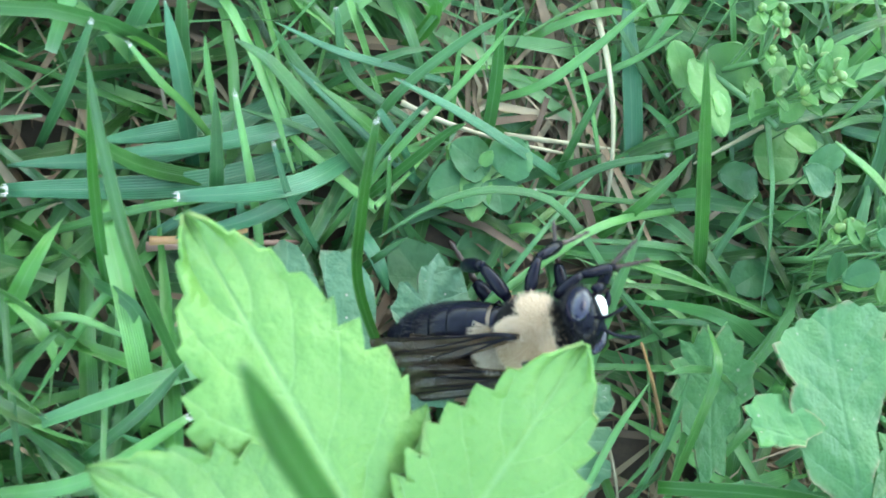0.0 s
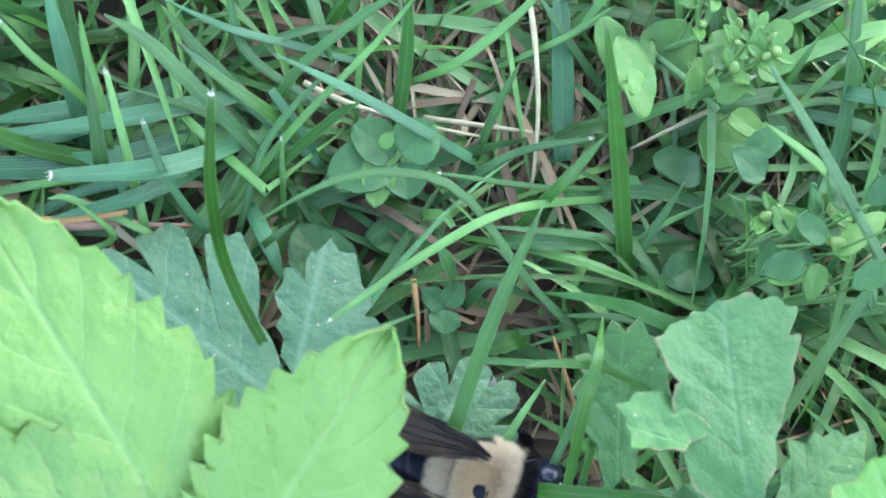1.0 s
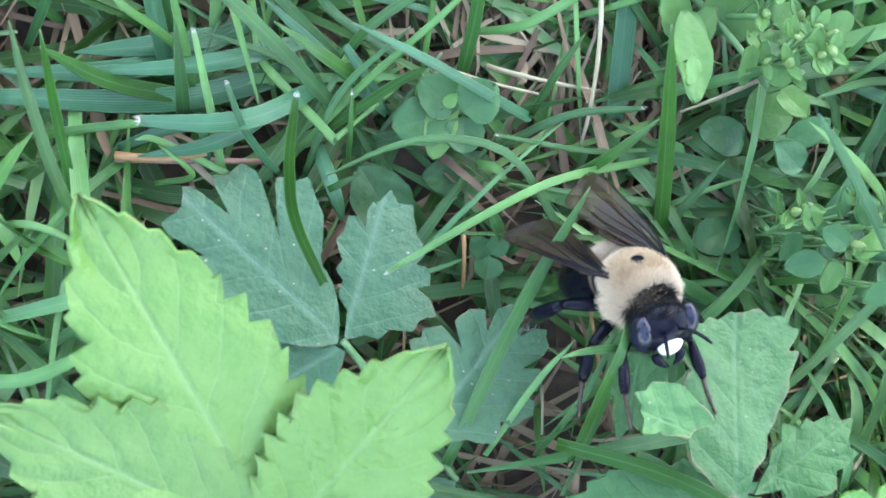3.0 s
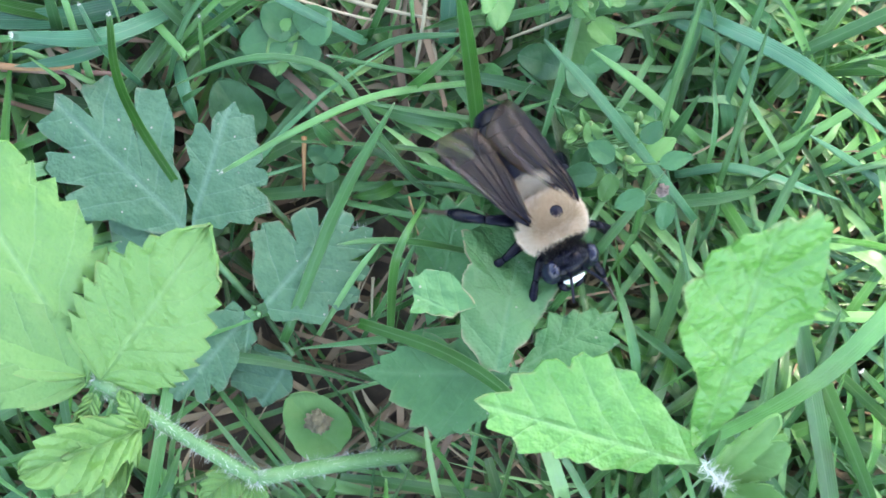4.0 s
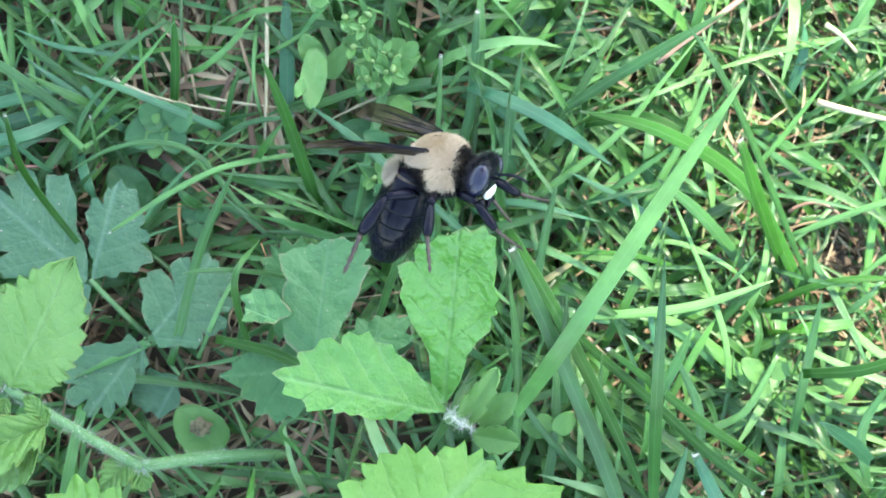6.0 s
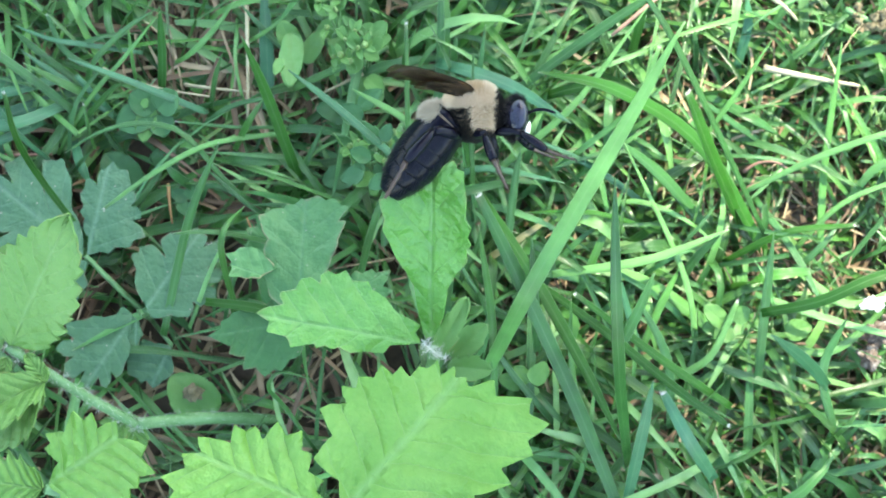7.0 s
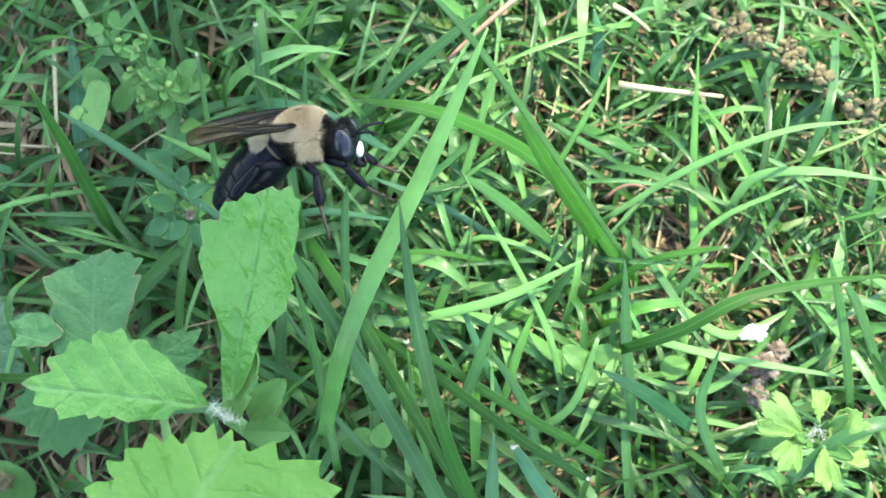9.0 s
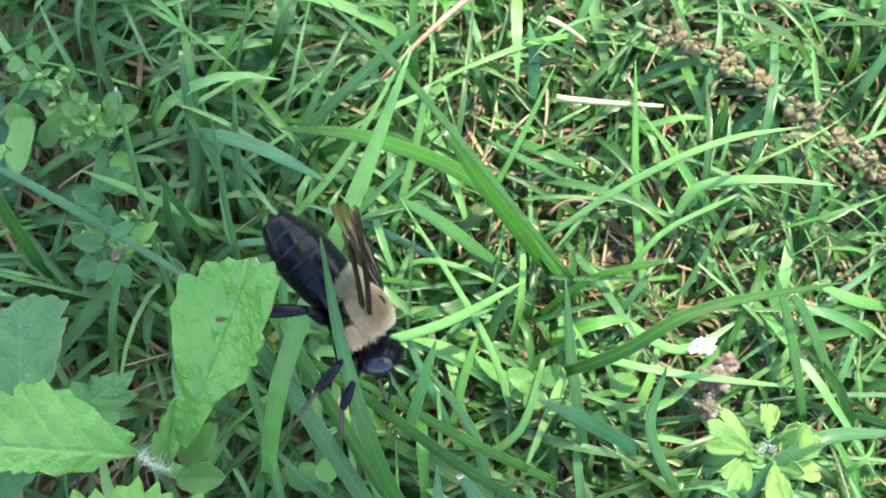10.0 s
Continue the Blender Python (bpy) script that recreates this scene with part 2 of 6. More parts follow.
cream_mat = plain_material("cream_fur", [(0.1, (0.460, 0.345, 0.215)), (0.5, (0.630, 0.505, 0.355)), (0.9, (0.750, 0.660, 0.520))], 500, 0.75, island=True)
waist_mat = plain_material("waist_fur", [(0.1, (0.300, 0.240, 0.160)), (0.9, (0.510, 0.450, 0.350))], 500, 0.75, island=True)
blackfur_mat = plain_material("black_fur", [(0.1, (0.003, 0.003, 0.003)), (0.9, (0.012, 0.010, 0.009))], 500, 0.6, island=True, spec=0.25)
tarsus_mat = plain_material("brown_foot", [(0.2, (0.016, 0.009, 0.006)), (0.8, (0.05, 0.024, 0.014))], 600, 0.45)


hair_mat = plain_material("plant_hair", [(0.2, (0.443, 0.465, 0.401)), (0.8, (0.538, 0.546, 0.498))], 600, 0.6)
frayed_mat = plain_material("frayed_tip", [(0.2, (0.379, 0.347, 0.267)), (0.8, (0.538, 0.515, 0.450))], 600, 0.7)
pink_mat = plain_material("pink_stalk", [(0.25, (0.164, 0.081, 0.055)), (0.75, (0.348, 0.205, 0.146))], 350, 0.6)
rust_mat = plain_material("rust_stalk", [(0.25, (0.190, 0.081, 0.030)), (0.75, (0.392, 0.223, 0.085))], 350, 0.6)
yellow_mat = plain_material("yellow_stalk", [(0.25, (0.250, 0.205, 0.105)), (0.75, (0.370, 0.335, 0.215))], 350, 0.6)
seed_mat = plain_material("seed_brown", [(0.25, (0.04, 0.034, 0.016)), (0.5, (0.12, 0.098, 0.05)), (0.8, (0.25, 0.215, 0.12))], 500, 0.85, bump_mm=0.5)
bark_mat = plain_material("bark", [(0.25, (0.06, 0.045, 0.03)), (0.75, (0.2, 0.16, 0.12))], 40, 0.9, bump_mm=4.0)
chip_mat = plain_material("white_chip", [(0.25, (0.42, 0.38, 0.35)), (0.75, (0.64, 0.61, 0.58))], 400, 0.7, bump_mm=0.3)
crumb_mat = plain_material("dry_crumb", [(0.3, (0.028, 0.018, 0.013)), (0.52, (0.115, 0.082, 0.062)), (0.78, (0.36, 0.315, 0.28))], 520, 0.85, bump_mm=0.6)


def wing_material():
    m, nt, nodes, links, bsdf = material("smoky_wing")
    tone = noise_tex(nt, 240.0, 4.0)
    r = ramp(nodes, [(0.3, (0.026, 0.019, 0.014)), (0.7, (0.085, 0.062, 0.045))])
    links.new(tone.outputs["Fac"], r.inputs[0])
    links.new(r.outputs[0], bsdf.inputs["Base Color"])
    put(bsdf, Roughness=0.2)
    bump = put(nodes.new("ShaderNodeBump"), Strength=0.4, Distance=0.00015)
    links.new(tone.outputs["Fac"], bump.inputs["Height"])
    links.new(bump.outputs[0], bsdf.inputs["Normal"])
    clear = nodes.new("ShaderNodeBsdfTransparent")
    clear.inputs[0].default_value = (0.7, 0.6, 0.48, 1)
    mix = nodes.new("ShaderNodeMixShader")
    mix.inputs[0].default_value = 0.72
    links.new(bsdf.outputs[0], mix.inputs[1])
    links.new(clear.outputs[0], mix.inputs[2])
    links.new(mix.outputs[0], nodes["Material Output"].inputs[0])
    return m


hide_mat = plain_material("furry_hide", [(0.3, (0.20, 0.14, 0.085)), (0.7, (0.30, 0.22, 0.14))], 700, 0.7)
umber_mat = plain_material("umber_skin", [(0.3, (0.05, 0.035, 0.02)), (0.7, (0.1, 0.07, 0.04))], 700, 0.6)
wing_mat = wing_material()


# ---- mesh helpers (lengths in millimetres) ----
def mesh_from(name, verts, faces, mat, uvs=None, smooth=True):
    me = bpy.data.meshes.new(name)
    me.from_pydata([tuple(float(c) * MM for c in v) for v in verts], [], faces)
    if uvs is not None:
        layer = me.uv_layers.new(name="UVMap")
        index = np.empty(len(me.loops), dtype=np.int32)
        me.loops.foreach_get("vertex_index", index)
        layer.data.foreach_set("uv", np.asarray(uvs, dtype=np.float32)[index].ravel())
    if smooth:
        me.polygons.foreach_set("use_smooth", [True] * len(me.polygons))
    me.materials.append(mat)
    me.update()
    return me


def part(name, data, mat, parent, label=""):
    """Links a mesh, or a bmesh in millimetres, as one object under a thing or a part."""
    if isinstance(data, bmesh.types.BMesh):
        for v in data.verts:
            v.co *= MM
        me = bpy.data.meshes.new(name)
        data.to_mesh(me)
        data.free()
        me.polygons.foreach_set("use_smooth", [True] * len(me.polygons))
        me.materials.append(mat)
    else:
        me = data
    ob = new(name, me)
    ob.parent = parent
    return tagged(ob, label) if label else ob


def thing(name, x, y, z, label, category, group="", kind=""):
    root = new(name)
    root.empty_display_size = 0.005
    root.location = (x * MM, y * MM, z * MM)
    return tagged(root, label, category, group, kind)


def tube(points, radii, sides=7):
    """Vertices and faces of a round, tapering stem through points."""
    pts = [Vector(p) for p in points]
    verts, faces = [], []
    for i, p in enumerate(pts):
        ahead = (pts[min(i + 1, len(pts) - 1)] - pts[max(i - 1, 0)]).normalized()
        side = ahead.cross(Vector((0.31, 0.21, 0.93))).normalized()
        up = side.cross(ahead)
        for k in range(sides):
            a = 2 * math.pi * k / sides
            verts.append(p + (side * math.cos(a) + up * math.sin(a)) * radii[i])
    for i in range(len(pts) - 1):
        for k in range(sides):
            a, b = i * sides + k, i * sides + (k + 1) % sides
            faces.append((a, b, b + sides, a + sides))
    faces.append(tuple(range(sides))[::-1])
    faces.append(tuple(range(len(verts) - sides, len(verts))))
    return verts, faces


def bend(a, b, c, n):
    """n + 1 points along the curve from a to c that b pulls."""
    a, b, c = Vector(a), Vector(b), Vector(c)
    return [a * (1 - t) ** 2 + b * 2 * t * (1 - t) + c * t * t for t in (i / n for i in range(n + 1))]


def stem(parent, a, b, c, r0, r1, mat=None, name="stem", label=""):
    pts = bend(a, b, c, 9)
    v, f = tube(pts, [r0 + (r1 - r0) * i / 9 for i in range(10)])
    return part(name, mesh_from(name, v, f, mat or stem_mat), None, parent, label)


def crisp_rim(me):
    """Keeps the shading of a leaf's face from bending round its thin rim."""
    seen = {}
    for poly in me.polygons:
        for key in poly.edge_keys:
            seen[key] = seen.get(key, 0) + 1
    for e in me.edges:
        e.use_edge_sharp = seen.get(tuple(sorted(e.vertices)), 0) == 1
    return me


def leaf_frame(base, tip, face=(0, 0, 1)):
    """The pose of a leaf that starts at base, points at tip and turns its upper side to face."""
    y = (Vector(tip) - Vector(base)).normalized()
    x = y.cross(Vector(face)).normalized()
    z = x.cross(y)
    m = Matrix((x, y, z)).transposed().to_4x4()
    m.translation = Vector(base) * MM
    return m


def leaf_mesh(name, length, width, mat, teeth=7, tooth=0.25, peak=0.45, start=0.12, fold=0.12, sag=0.1, wave=0.02, blunt=1.0, seed=0, rows_per=5, cols=8, point=1.0, left=1.0, right=1.0):
    """A leaf blade with forward-pointing teeth, a fold along the midrib and a sagging tip."""
    rnd = random.Random(seed)
    rows = [0.0]
    for k in range(teeth):
        a, b = k / teeth, (k + 1) / teeth
        rows += [a + (b - a) * (i + 1) / rows_per for i in range(rows_per - 1)] + [b - 0.08 * (b - a), b]
    rows = sorted(set(round(r, 5) for r in rows))
    p = 1.45 * peak * blunt
    q = 1.45 * (1 - peak) * blunt * 0.8 * point
    top = (p / (p + q)) ** p * (q / (p + q)) ** q
    deep = [rnd.uniform(0.45, 1.5) for _ in range(2 * teeth + 2)]
    verts, uvs, faces = [], [], []
    phase = rnd.uniform(0, 6)
    for u in rows:
        g = (u ** p) * ((1 - u) ** q) / top if 0 < u < 1 else 0.0
        g = max(g, 0.02 if u < 0.5 else 0.012)
        for c in range(-cols, cols + 1):
            v = c / cols
            s = u * teeth
            k = int(min(s, teeth - 1e-6))
            saw = s - k
            amount = tooth * deep[2 * k + (v > 0)] * min(1.0, max(0.0, (u - start) / 0.12))
            notch = 1 - amount * (1 - saw) * abs(v) ** 3
            reach = amount * saw * 0.42 / teeth * abs(v) ** 3 * (1 if u < 0.98 else 0)
            w = width / 2 * g * notch
            x = v * w * (right if v > 0 else left)
            y = length * (u + reach * 1.2 - 0.10 * abs(v) ** 2 * g * width / length * 0.3)
            z = fold * abs(x) - sag * length * (u ** 2) + wave * length * math.sin(phase + 9 * u + 2.5 * v) * abs(v)
            z += 0.005 * length * math.cos((u * 6 - abs(v) * 1.9 + 0.15 * math.sin(seed + 7 * u)) * 2 * math.pi) * (1 - 0.6 * abs(v)) * min(1.0, 3 * abs(v)) * min(1.0, 4 * u) * min(1.0, width / 6) * g
            verts.append((x, y, z))
            uvs.append((0.5 + 0.5 * v, u))
    n = 2 * cols + 1
    for i in range(len(rows) - 1):
        for c in range(2 * cols):
            a = i * n + c
            faces.append((a, a + 1, a + n + 1, a + n))
    return mesh_from(name, verts, faces, mat, uvs)


def leaflet(parent, base, tip, width, mat, face=(0, 0, 1), name="leaflet", label="", thick=0.22, **shape):
    length = (Vector(tip) - Vector(base)).length
    ob = part(name, crisp_rim(leaf_mesh(name, length, width, mat, **shape)), None, parent, label)
    origin = parent.location / MM
    ob.matrix_local = leaf_frame(Vector(base) - origin, Vector(tip) - origin, face)
    mod = ob.modifiers.new("thickness", "SOLIDIFY")
    mod.thickness, mod.offset = thick * MM, -1
    return ob


def fan_leaf(parent, base, tip, spread, mat, lobes=3, cut=0.45, seed=0, thick=0.2, tooth=0.09, name="lobe", sides=(0.75, 0.75), label=""):
    """A wedge-shaped leaf lobe that opens from its base, cut into toothed fingers."""
    rnd = random.Random(seed)
    long = (Vector(tip) - Vector(base)).length
    half, n, m = radians(spread) / 2, 120, 12
    verts, uvs, faces = [], [], []
    cuts = [(-1 + 2 * (k + 1) / lobes + rnd.uniform(-0.1, 0.1) / lobes, cut * rnd.uniform(0.7, 1.2), rnd.uniform(0.05, 0.085)) for k in range(lobes - 1)]
    edges = [-1.0] + [c[0] for c in cuts] + [1.0]
    for k in range(lobes):
        for share in (0.22, 0.4, 0.66, 0.82):
            at = edges[k] + (edges[k + 1] - edges[k]) * (share + rnd.uniform(-0.05, 0.05))
            cuts.append((at, tooth * rnd.uniform(0.5, 1.5), 0.2 / lobes))
    for i in range(n + 1):
        p = -1 + 2 * i / n
        k = max(j for j in range(lobes) if p >= edges[j] or j == 0)
        q = 2 * (p - edges[k]) / (edges[k + 1] - edges[k]) - 1
        reach = (1 - (1 - (sides[0] if p < 0 else sides[1])) * abs(p) ** 1.5) * (1 - max(0.0, abs(p) - 0.86) * 3.0)
        reach *= 1 - 0.12 * q * q
        for at, deep, wide in cuts:
            reach *= 1 - deep * max(0.0, 1 - abs(p - at) / wide) ** 0.9
        for j in range(m + 1):
            s = j / m
            r = reach * long * s
            a = p * half * (1.15 - 0.15 * s)
            z = 0.6 * math.sin(3 * p + 4 * r / long + seed) * r / long + 0.035 * long * s * (abs(q) - 0.5) + 0.012 * long * math.sin(16 * s - 3 * abs(q) + seed) * s
            verts.append((math.sin(a) * r, math.cos(a) * r, z))
            uvs.append((0.5 + 0.46 * q, s))
    for i in range(n):
        for j in range(m):
            a = i * (m + 1) + j
            faces.append((a, a + 1, a + m + 2, a + m + 1)[::-1])
    ob = part(name, crisp_rim(mesh_from(name, verts, faces, mat, uvs)), None, parent, label)
    origin = parent.location / MM
    ob.matrix_local = leaf_frame(Vector(base) - origin, Vector(tip) - origin)
    mod = ob.modifiers.new("thickness", "SOLIDIFY")
    mod.thickness, mod.offset = thick * MM, -1
    return ob


def lobed_leaf(parent, base, tip, centre, lobes, mat, face=(0, 0, 1), dip=0.14, cuts=(), fold=0.0, cup=0.0, sag=0.0, wave=0.3, seed=0, thick=0.2, pleat=0.0, name="leaflet", label=""):
    """A leaf blade with pointed lobes round its centre. centre: across and along from base towards tip; lobes: degrees from the
    leaf's axis and reach of each point; dip: depth of the notches between them; cuts: degrees, depth and half-width of deep slits;
    pleat: height of the folds between the ribs that fan out from the stalk."""
    rnd = random.Random(seed)
    n, m = 300, 11
    tips = sorted(lobes)
    deep = [dip * rnd.uniform(0.6, 1.35) for _ in tips]
    lean = [rnd.uniform(0.36, 0.64) for _ in tips]
    outer = []
    for i in range(n):
        a = -180 + 360 * i / n
        k = max((j for j in range(len(tips)) if tips[j][0] <= a), default=-1)
        a0, r0 = tips[k]
        a1, r1 = tips[(k + 1) % len(tips)]
        gap = (a1 - a0) % 360
        u = ((a - a0) % 360) / gap
        v = u / lean[k] if u < lean[k] else (1 - u) / (1 - lean[k])
        r = 1 / ((1 - u) / r0 + u / r1) if gap > 18 else r0 + (r1 - r0) * u
        r *= 1 - deep[k] * min(1.0, gap / 26) * v ** 0.8 + 0.012 * noise.noise(Vector((a * 0.3, seed, 0.5)))
        for at, depth, half in cuts:
            off = abs((a - at + 180) % 360 - 180) / half
            r *= 1 - depth * max(0.0, 1 - off ** 1.3)
        outer.append((radians(a), r))
    wide = max(abs(math.sin(a) * r + centre[0]) for a, r in outer)
    long = max(math.cos(a) * r + centre[1] for a, r in outer)
    bow = rnd.uniform(0, 6)
    verts, uvs, faces = [], [], []
    for a, far in outer:
        for j in range(m + 1):
            s = j / m
            r = far * s
            x, y = centre[0] + math.sin(a) * r, centre[1] + math.cos(a) * r
            z = fold * abs(x) - sag * max(0.0, y) ** 2 / long + cup * r * r / wide
            z += wave * math.sin(bow + 0.55 * x + 0.4 * y) * s + 0.5 * wave * math.sin(bow * 2 + 5 * a) * s * s
            if pleat:
                z -= pleat * abs(math.sin(5.5 * math.atan2(x, y + 2.5))) ** 0.7 * min(1.0, math.hypot(x, y) / (0.5 * long))
            verts.append((x, y, z))
            uvs.append((0.5 + 0.5 * max(-1.0, min(1.0, x / wide)), max(0.0, min(1.0, y / long))))
    for i in range(n):
        k = (i + 1) % n
        for j in range(m):
            faces.append((i * (m + 1) + j, k * (m + 1) + j, k * (m + 1) + j + 1, i * (m + 1) + j + 1))
    me = crisp_rim(mesh_from(name, verts, faces, mat, uvs))
    rim = me.uv_layers.new(name="Rim")
    index = np.empty(len(me.loops), dtype=np.int32)
    me.loops.foreach_get("vertex_index", index)
    rim.data.foreach_set("uv", np.stack([(index % (m + 1)) / m, np.zeros(len(index))], 1).astype(np.float32).ravel())
    ob = part(name, me, None, parent, label)
    origin = parent.location / MM
    ob.matrix_local = leaf_frame(Vector(base) - origin, Vector(tip) - origin, face)
    mod = ob.modifiers.new("thickness", "SOLIDIFY")
    mod.thickness, mod.offset = thick * MM, -1
    return ob


def curve(points, n):
    """n + 1 points of a smooth line through the given ones."""
    pts = [Vector(p) for p in points]
    pts = [pts[0] * 2 - pts[1]] + pts + [pts[-1] * 2 - pts[-2]]
    made = []
    for i in range(n + 1):
        s = i / n * (len(pts) - 3)
        k = min(int(s), len(pts) - 4)
        t = s - k
        a, b, c, d = pts[k : k + 4]
        made.append(0.5 * (b * 2 + (c - a) * t + (a * 2 - b * 5 + c * 4 - d) * t * t + (b * 3 - a - c * 3 + d) * t ** 3))
    return made


def blade_arrays(pts, width, twist=0.0, keel=0.22, tip=0.95, face=(0, 0, 1)):
    """A grass blade along a line: a shallow keel, near-parallel edges, a pointed end."""
    n = len(pts) - 1
    verts, uvs, faces = [], [], []
    for i, p in enumerate(pts):
        u = i / n
        ahead = (pts[min(i + 1, n)] - pts[max(i - 1, 0)]).normalized()
        side = ahead.cross(Vector(face))
        side = side.normalized() if side.length > 1e-3 else Vector((1, 0, 0))
        up = side.cross(ahead)
        a = twist * u
        side, up = side * math.cos(a) + up * math.sin(a), up * math.cos(a) - side * math.sin(a)
        w = width / 2 * (0.8 + 0.2 * min(1, u * 4)) * (1 - tip * max(0.0, (u - 0.45) / 0.55) ** 2.2)
        verts += [p - side * w + up * w * keel, p, p + side * w + up * w * keel]
        uvs += [(0, u), (0.5, u), (1, u)]
    for i in range(n):
        a = 3 * i
        faces += [(a, a + 1, a + 4, a + 3), (a + 1, a + 2, a + 5, a + 4)]
    return verts, uvs, faces


def grass_blade(points, width, tone="mid", twist=0.0):
    """One grass blade of its own, from its root to its tip."""
    o = Vector(points[0])
    blunt = 0.5 if (points[0][0] * 7.3) % 1.0 < 0.22 else 0.86 + 0.12 * ((points[0][1] * 3.7) % 1.0)
    v, uv, f = blade_arrays(curve([Vector(p) - o for p in points], 16), width, twist, keel=0.4, tip=blunt)
    mat, label = BLADES[tone]
    ob = new("grass_blade", mesh_from("grass_blade", v, f, mat, uv))
    ob.location = o * MM
    mod = ob.modifiers.new("thickness", "SOLIDIFY")
    mod.thickness, mod.offset = 0.14 * MM, 0
    if blunt < 0.72:
        a, m, b = v[-3:]
        ahead = (m - v[-5]).normalized()
        rnd = random.Random(int(abs(o.x * 91 + o.y * 57)))
        hv, hf = [], []
        for k in range(6):
            p, q = a.lerp(b, k / 6), a.lerp(b, (k + 1) / 6)
            k0 = len(hv)
            hv += [p - ahead * 0.12, q - ahead * 0.12, p.lerp(q, rnd.uniform(0.2, 0.8)) + ahead * rnd.uniform(0.15, 0.75)]
            hf.append((k0, k0 + 1, k0 + 2))
        part("cut_tip", mesh_from("cut_tip", hv, hf, frayed_mat, smooth=False), None, ob, "whitish frayed cut tip")
    return tagged(ob, label, "grass blade", "long grass blades")


# ---- ground ----
def ground_height(x, y):
    return -4.5 + 1.6 * noise.noise(Vector((x * 0.05, y * 0.05, 0.3))) + 0.9 * noise.noise(Vector((x * 0.17, y * 0.17, 4.1)))


def build_ground():
    near = [-120 + 3 * i for i in range(121)]
    far = [10 ** (2.35 + 0.3 * k) for k in range(1, 10)]
    xs = sorted([-120 - f for f in far] + near + [240 + f for f in far])
    ys = sorted([-150 - f for f in far] + [-150 + 3 * i for i in range(101)] + [150 + f for f in far])
    verts = [(x, y, ground_height(x, y) + 0.7 * noise.noise(Vector((x * 0.6, y * 0.6, 9)))) for y in ys for x in xs]
    n = len(xs)
    faces = [(j * n + i, j * n + i + 1, (j + 1) * n + i + 1, (j + 1) * n + i) for j in range(len(ys) - 1) for i in range(n - 1)]
    ob = new("ground", mesh_from("ground", verts, faces, soil_mat))
    ob.data.materials.append(turf_mat)
    for poly in ob.data.polygons:
        c = poly.center / MM
        if not (-80 < c.x < 180 and -100 < c.y < 100):
            poly.material_index = 1
    tagged(ob, "dark brown crumbly soil under the lawn", "soil", kind="structure")


build_ground()

# discs that low leaves keep clear of tall grass: x, y, radius, height above which no blade may pass
CLEAR = [(-12, -7, 11, 3), (-4, -9, 8, 3), (4, -17, 9, 3), (-6, -27, 9, 3), (0, -34, 6, 2), (8, -36, 5, 0),
         (-20, -17, 12, 16), (-5, -21, 9, 16), (25, -19, 9, 14), (17, -27, 9, 12), (42, -20, 8, 28), (31, -30, 10, 28),
         (41, -44, 16, 28), (20, -47, 11, 28), (3, -44, 8, 24), (2, 6, 7, 2), (26, 13, 7, 4), (31, -5, 4, 3), (104, -43, 9, 12),
         (106, -30, 6, 4), (99, -13, 4, 0), (37, 7, 7, 6), (35, 4, 5, 3), (40, -4, 8, 8), (-4, -1, 6, 0), (13, 4, 4, 0), (9, 12, 4, 0), (37, -9, 6, 14),
         (15, 12, 5, 3), (55, -36, 4, 6), (17, 12, 4, 2),
         (2, -6, 40, 7), (-24, 8, 9, 2), (62, -20, 26, 9), (96, -14, 32, 11)]


def scatter(name, count, area, length, width, lift, mat, seed, label, category, n=6, lean=0.5, heading=None, spread=math.pi, thin=None):
    rnd = random.Random(seed)
    verts, uvs, faces = [], [], []
    made = 0
    for _ in range(count * 4):
        if made >= count:
            break
        x, y = rnd.uniform(area[0], area[2]), rnd.uniform(area[1], area[3])
        if thin and rnd.random() < thin(x, y):
            continue
        long = rnd.uniform(*length) * (0.7 + 0.3 * rnd.random())
        a = rnd.uniform(-spread, spread) + (heading or 0.0)
        flat = min(1.0, max(0.15, rnd.gauss(lean, 0.22)))
        z0 = ground_height(x, y)
        dx, dy = math.cos(a) * long * flat, math.sin(a) * long * flat
        rise = long * math.sqrt(max(0.02, 1 - flat * flat)) * lift
        p0 = (x, y, z0 - 1)
        p1 = (x + dx * 0.4 + rnd.gauss(0, 2), y + dy * 0.4 + rnd.gauss(0, 2), z0 + rise * 1.3 + 2)
        p2 = (x + dx, y + dy, z0 + rise * rnd.uniform(0.35, 1.0) + 1.5)
        pts = bend(p0, p1, p2, 4)
        if any((p.x - cx) ** 2 + (p.y - cy) ** 2 < r * r and p.z > h for p in pts for cx, cy, r, h in CLEAR):
            continue
        v, uv, f = blade_arrays(bend(p0, p1, p2, n), rnd.uniform(*width), rnd.gauss(0, 0.7), keel=0.35, tip=rnd.choice((0.4, 0.8, 0.9, 0.95, 0.97)), face=(rnd.gauss(0, 0.4), rnd.gauss(0, 0.4), 1))
        k = len(verts)
        verts += v
        uvs += uv
        faces += [tuple(i + k for i in q) for q in f]
        made += 1
    ob = new(name, mesh_from(name, verts, faces, mat, uvs))
    return tagged(ob, label, category, kind="stuff")


AREA = (-75, -95, 175, 95)


def sunny(x, y):
    """From 0 on the shaded side to 1 on the sunny, finer-bladed side of the lawn."""
    return min(1.0, max(0.0, (x + 0.35 * y - 45) / 35))


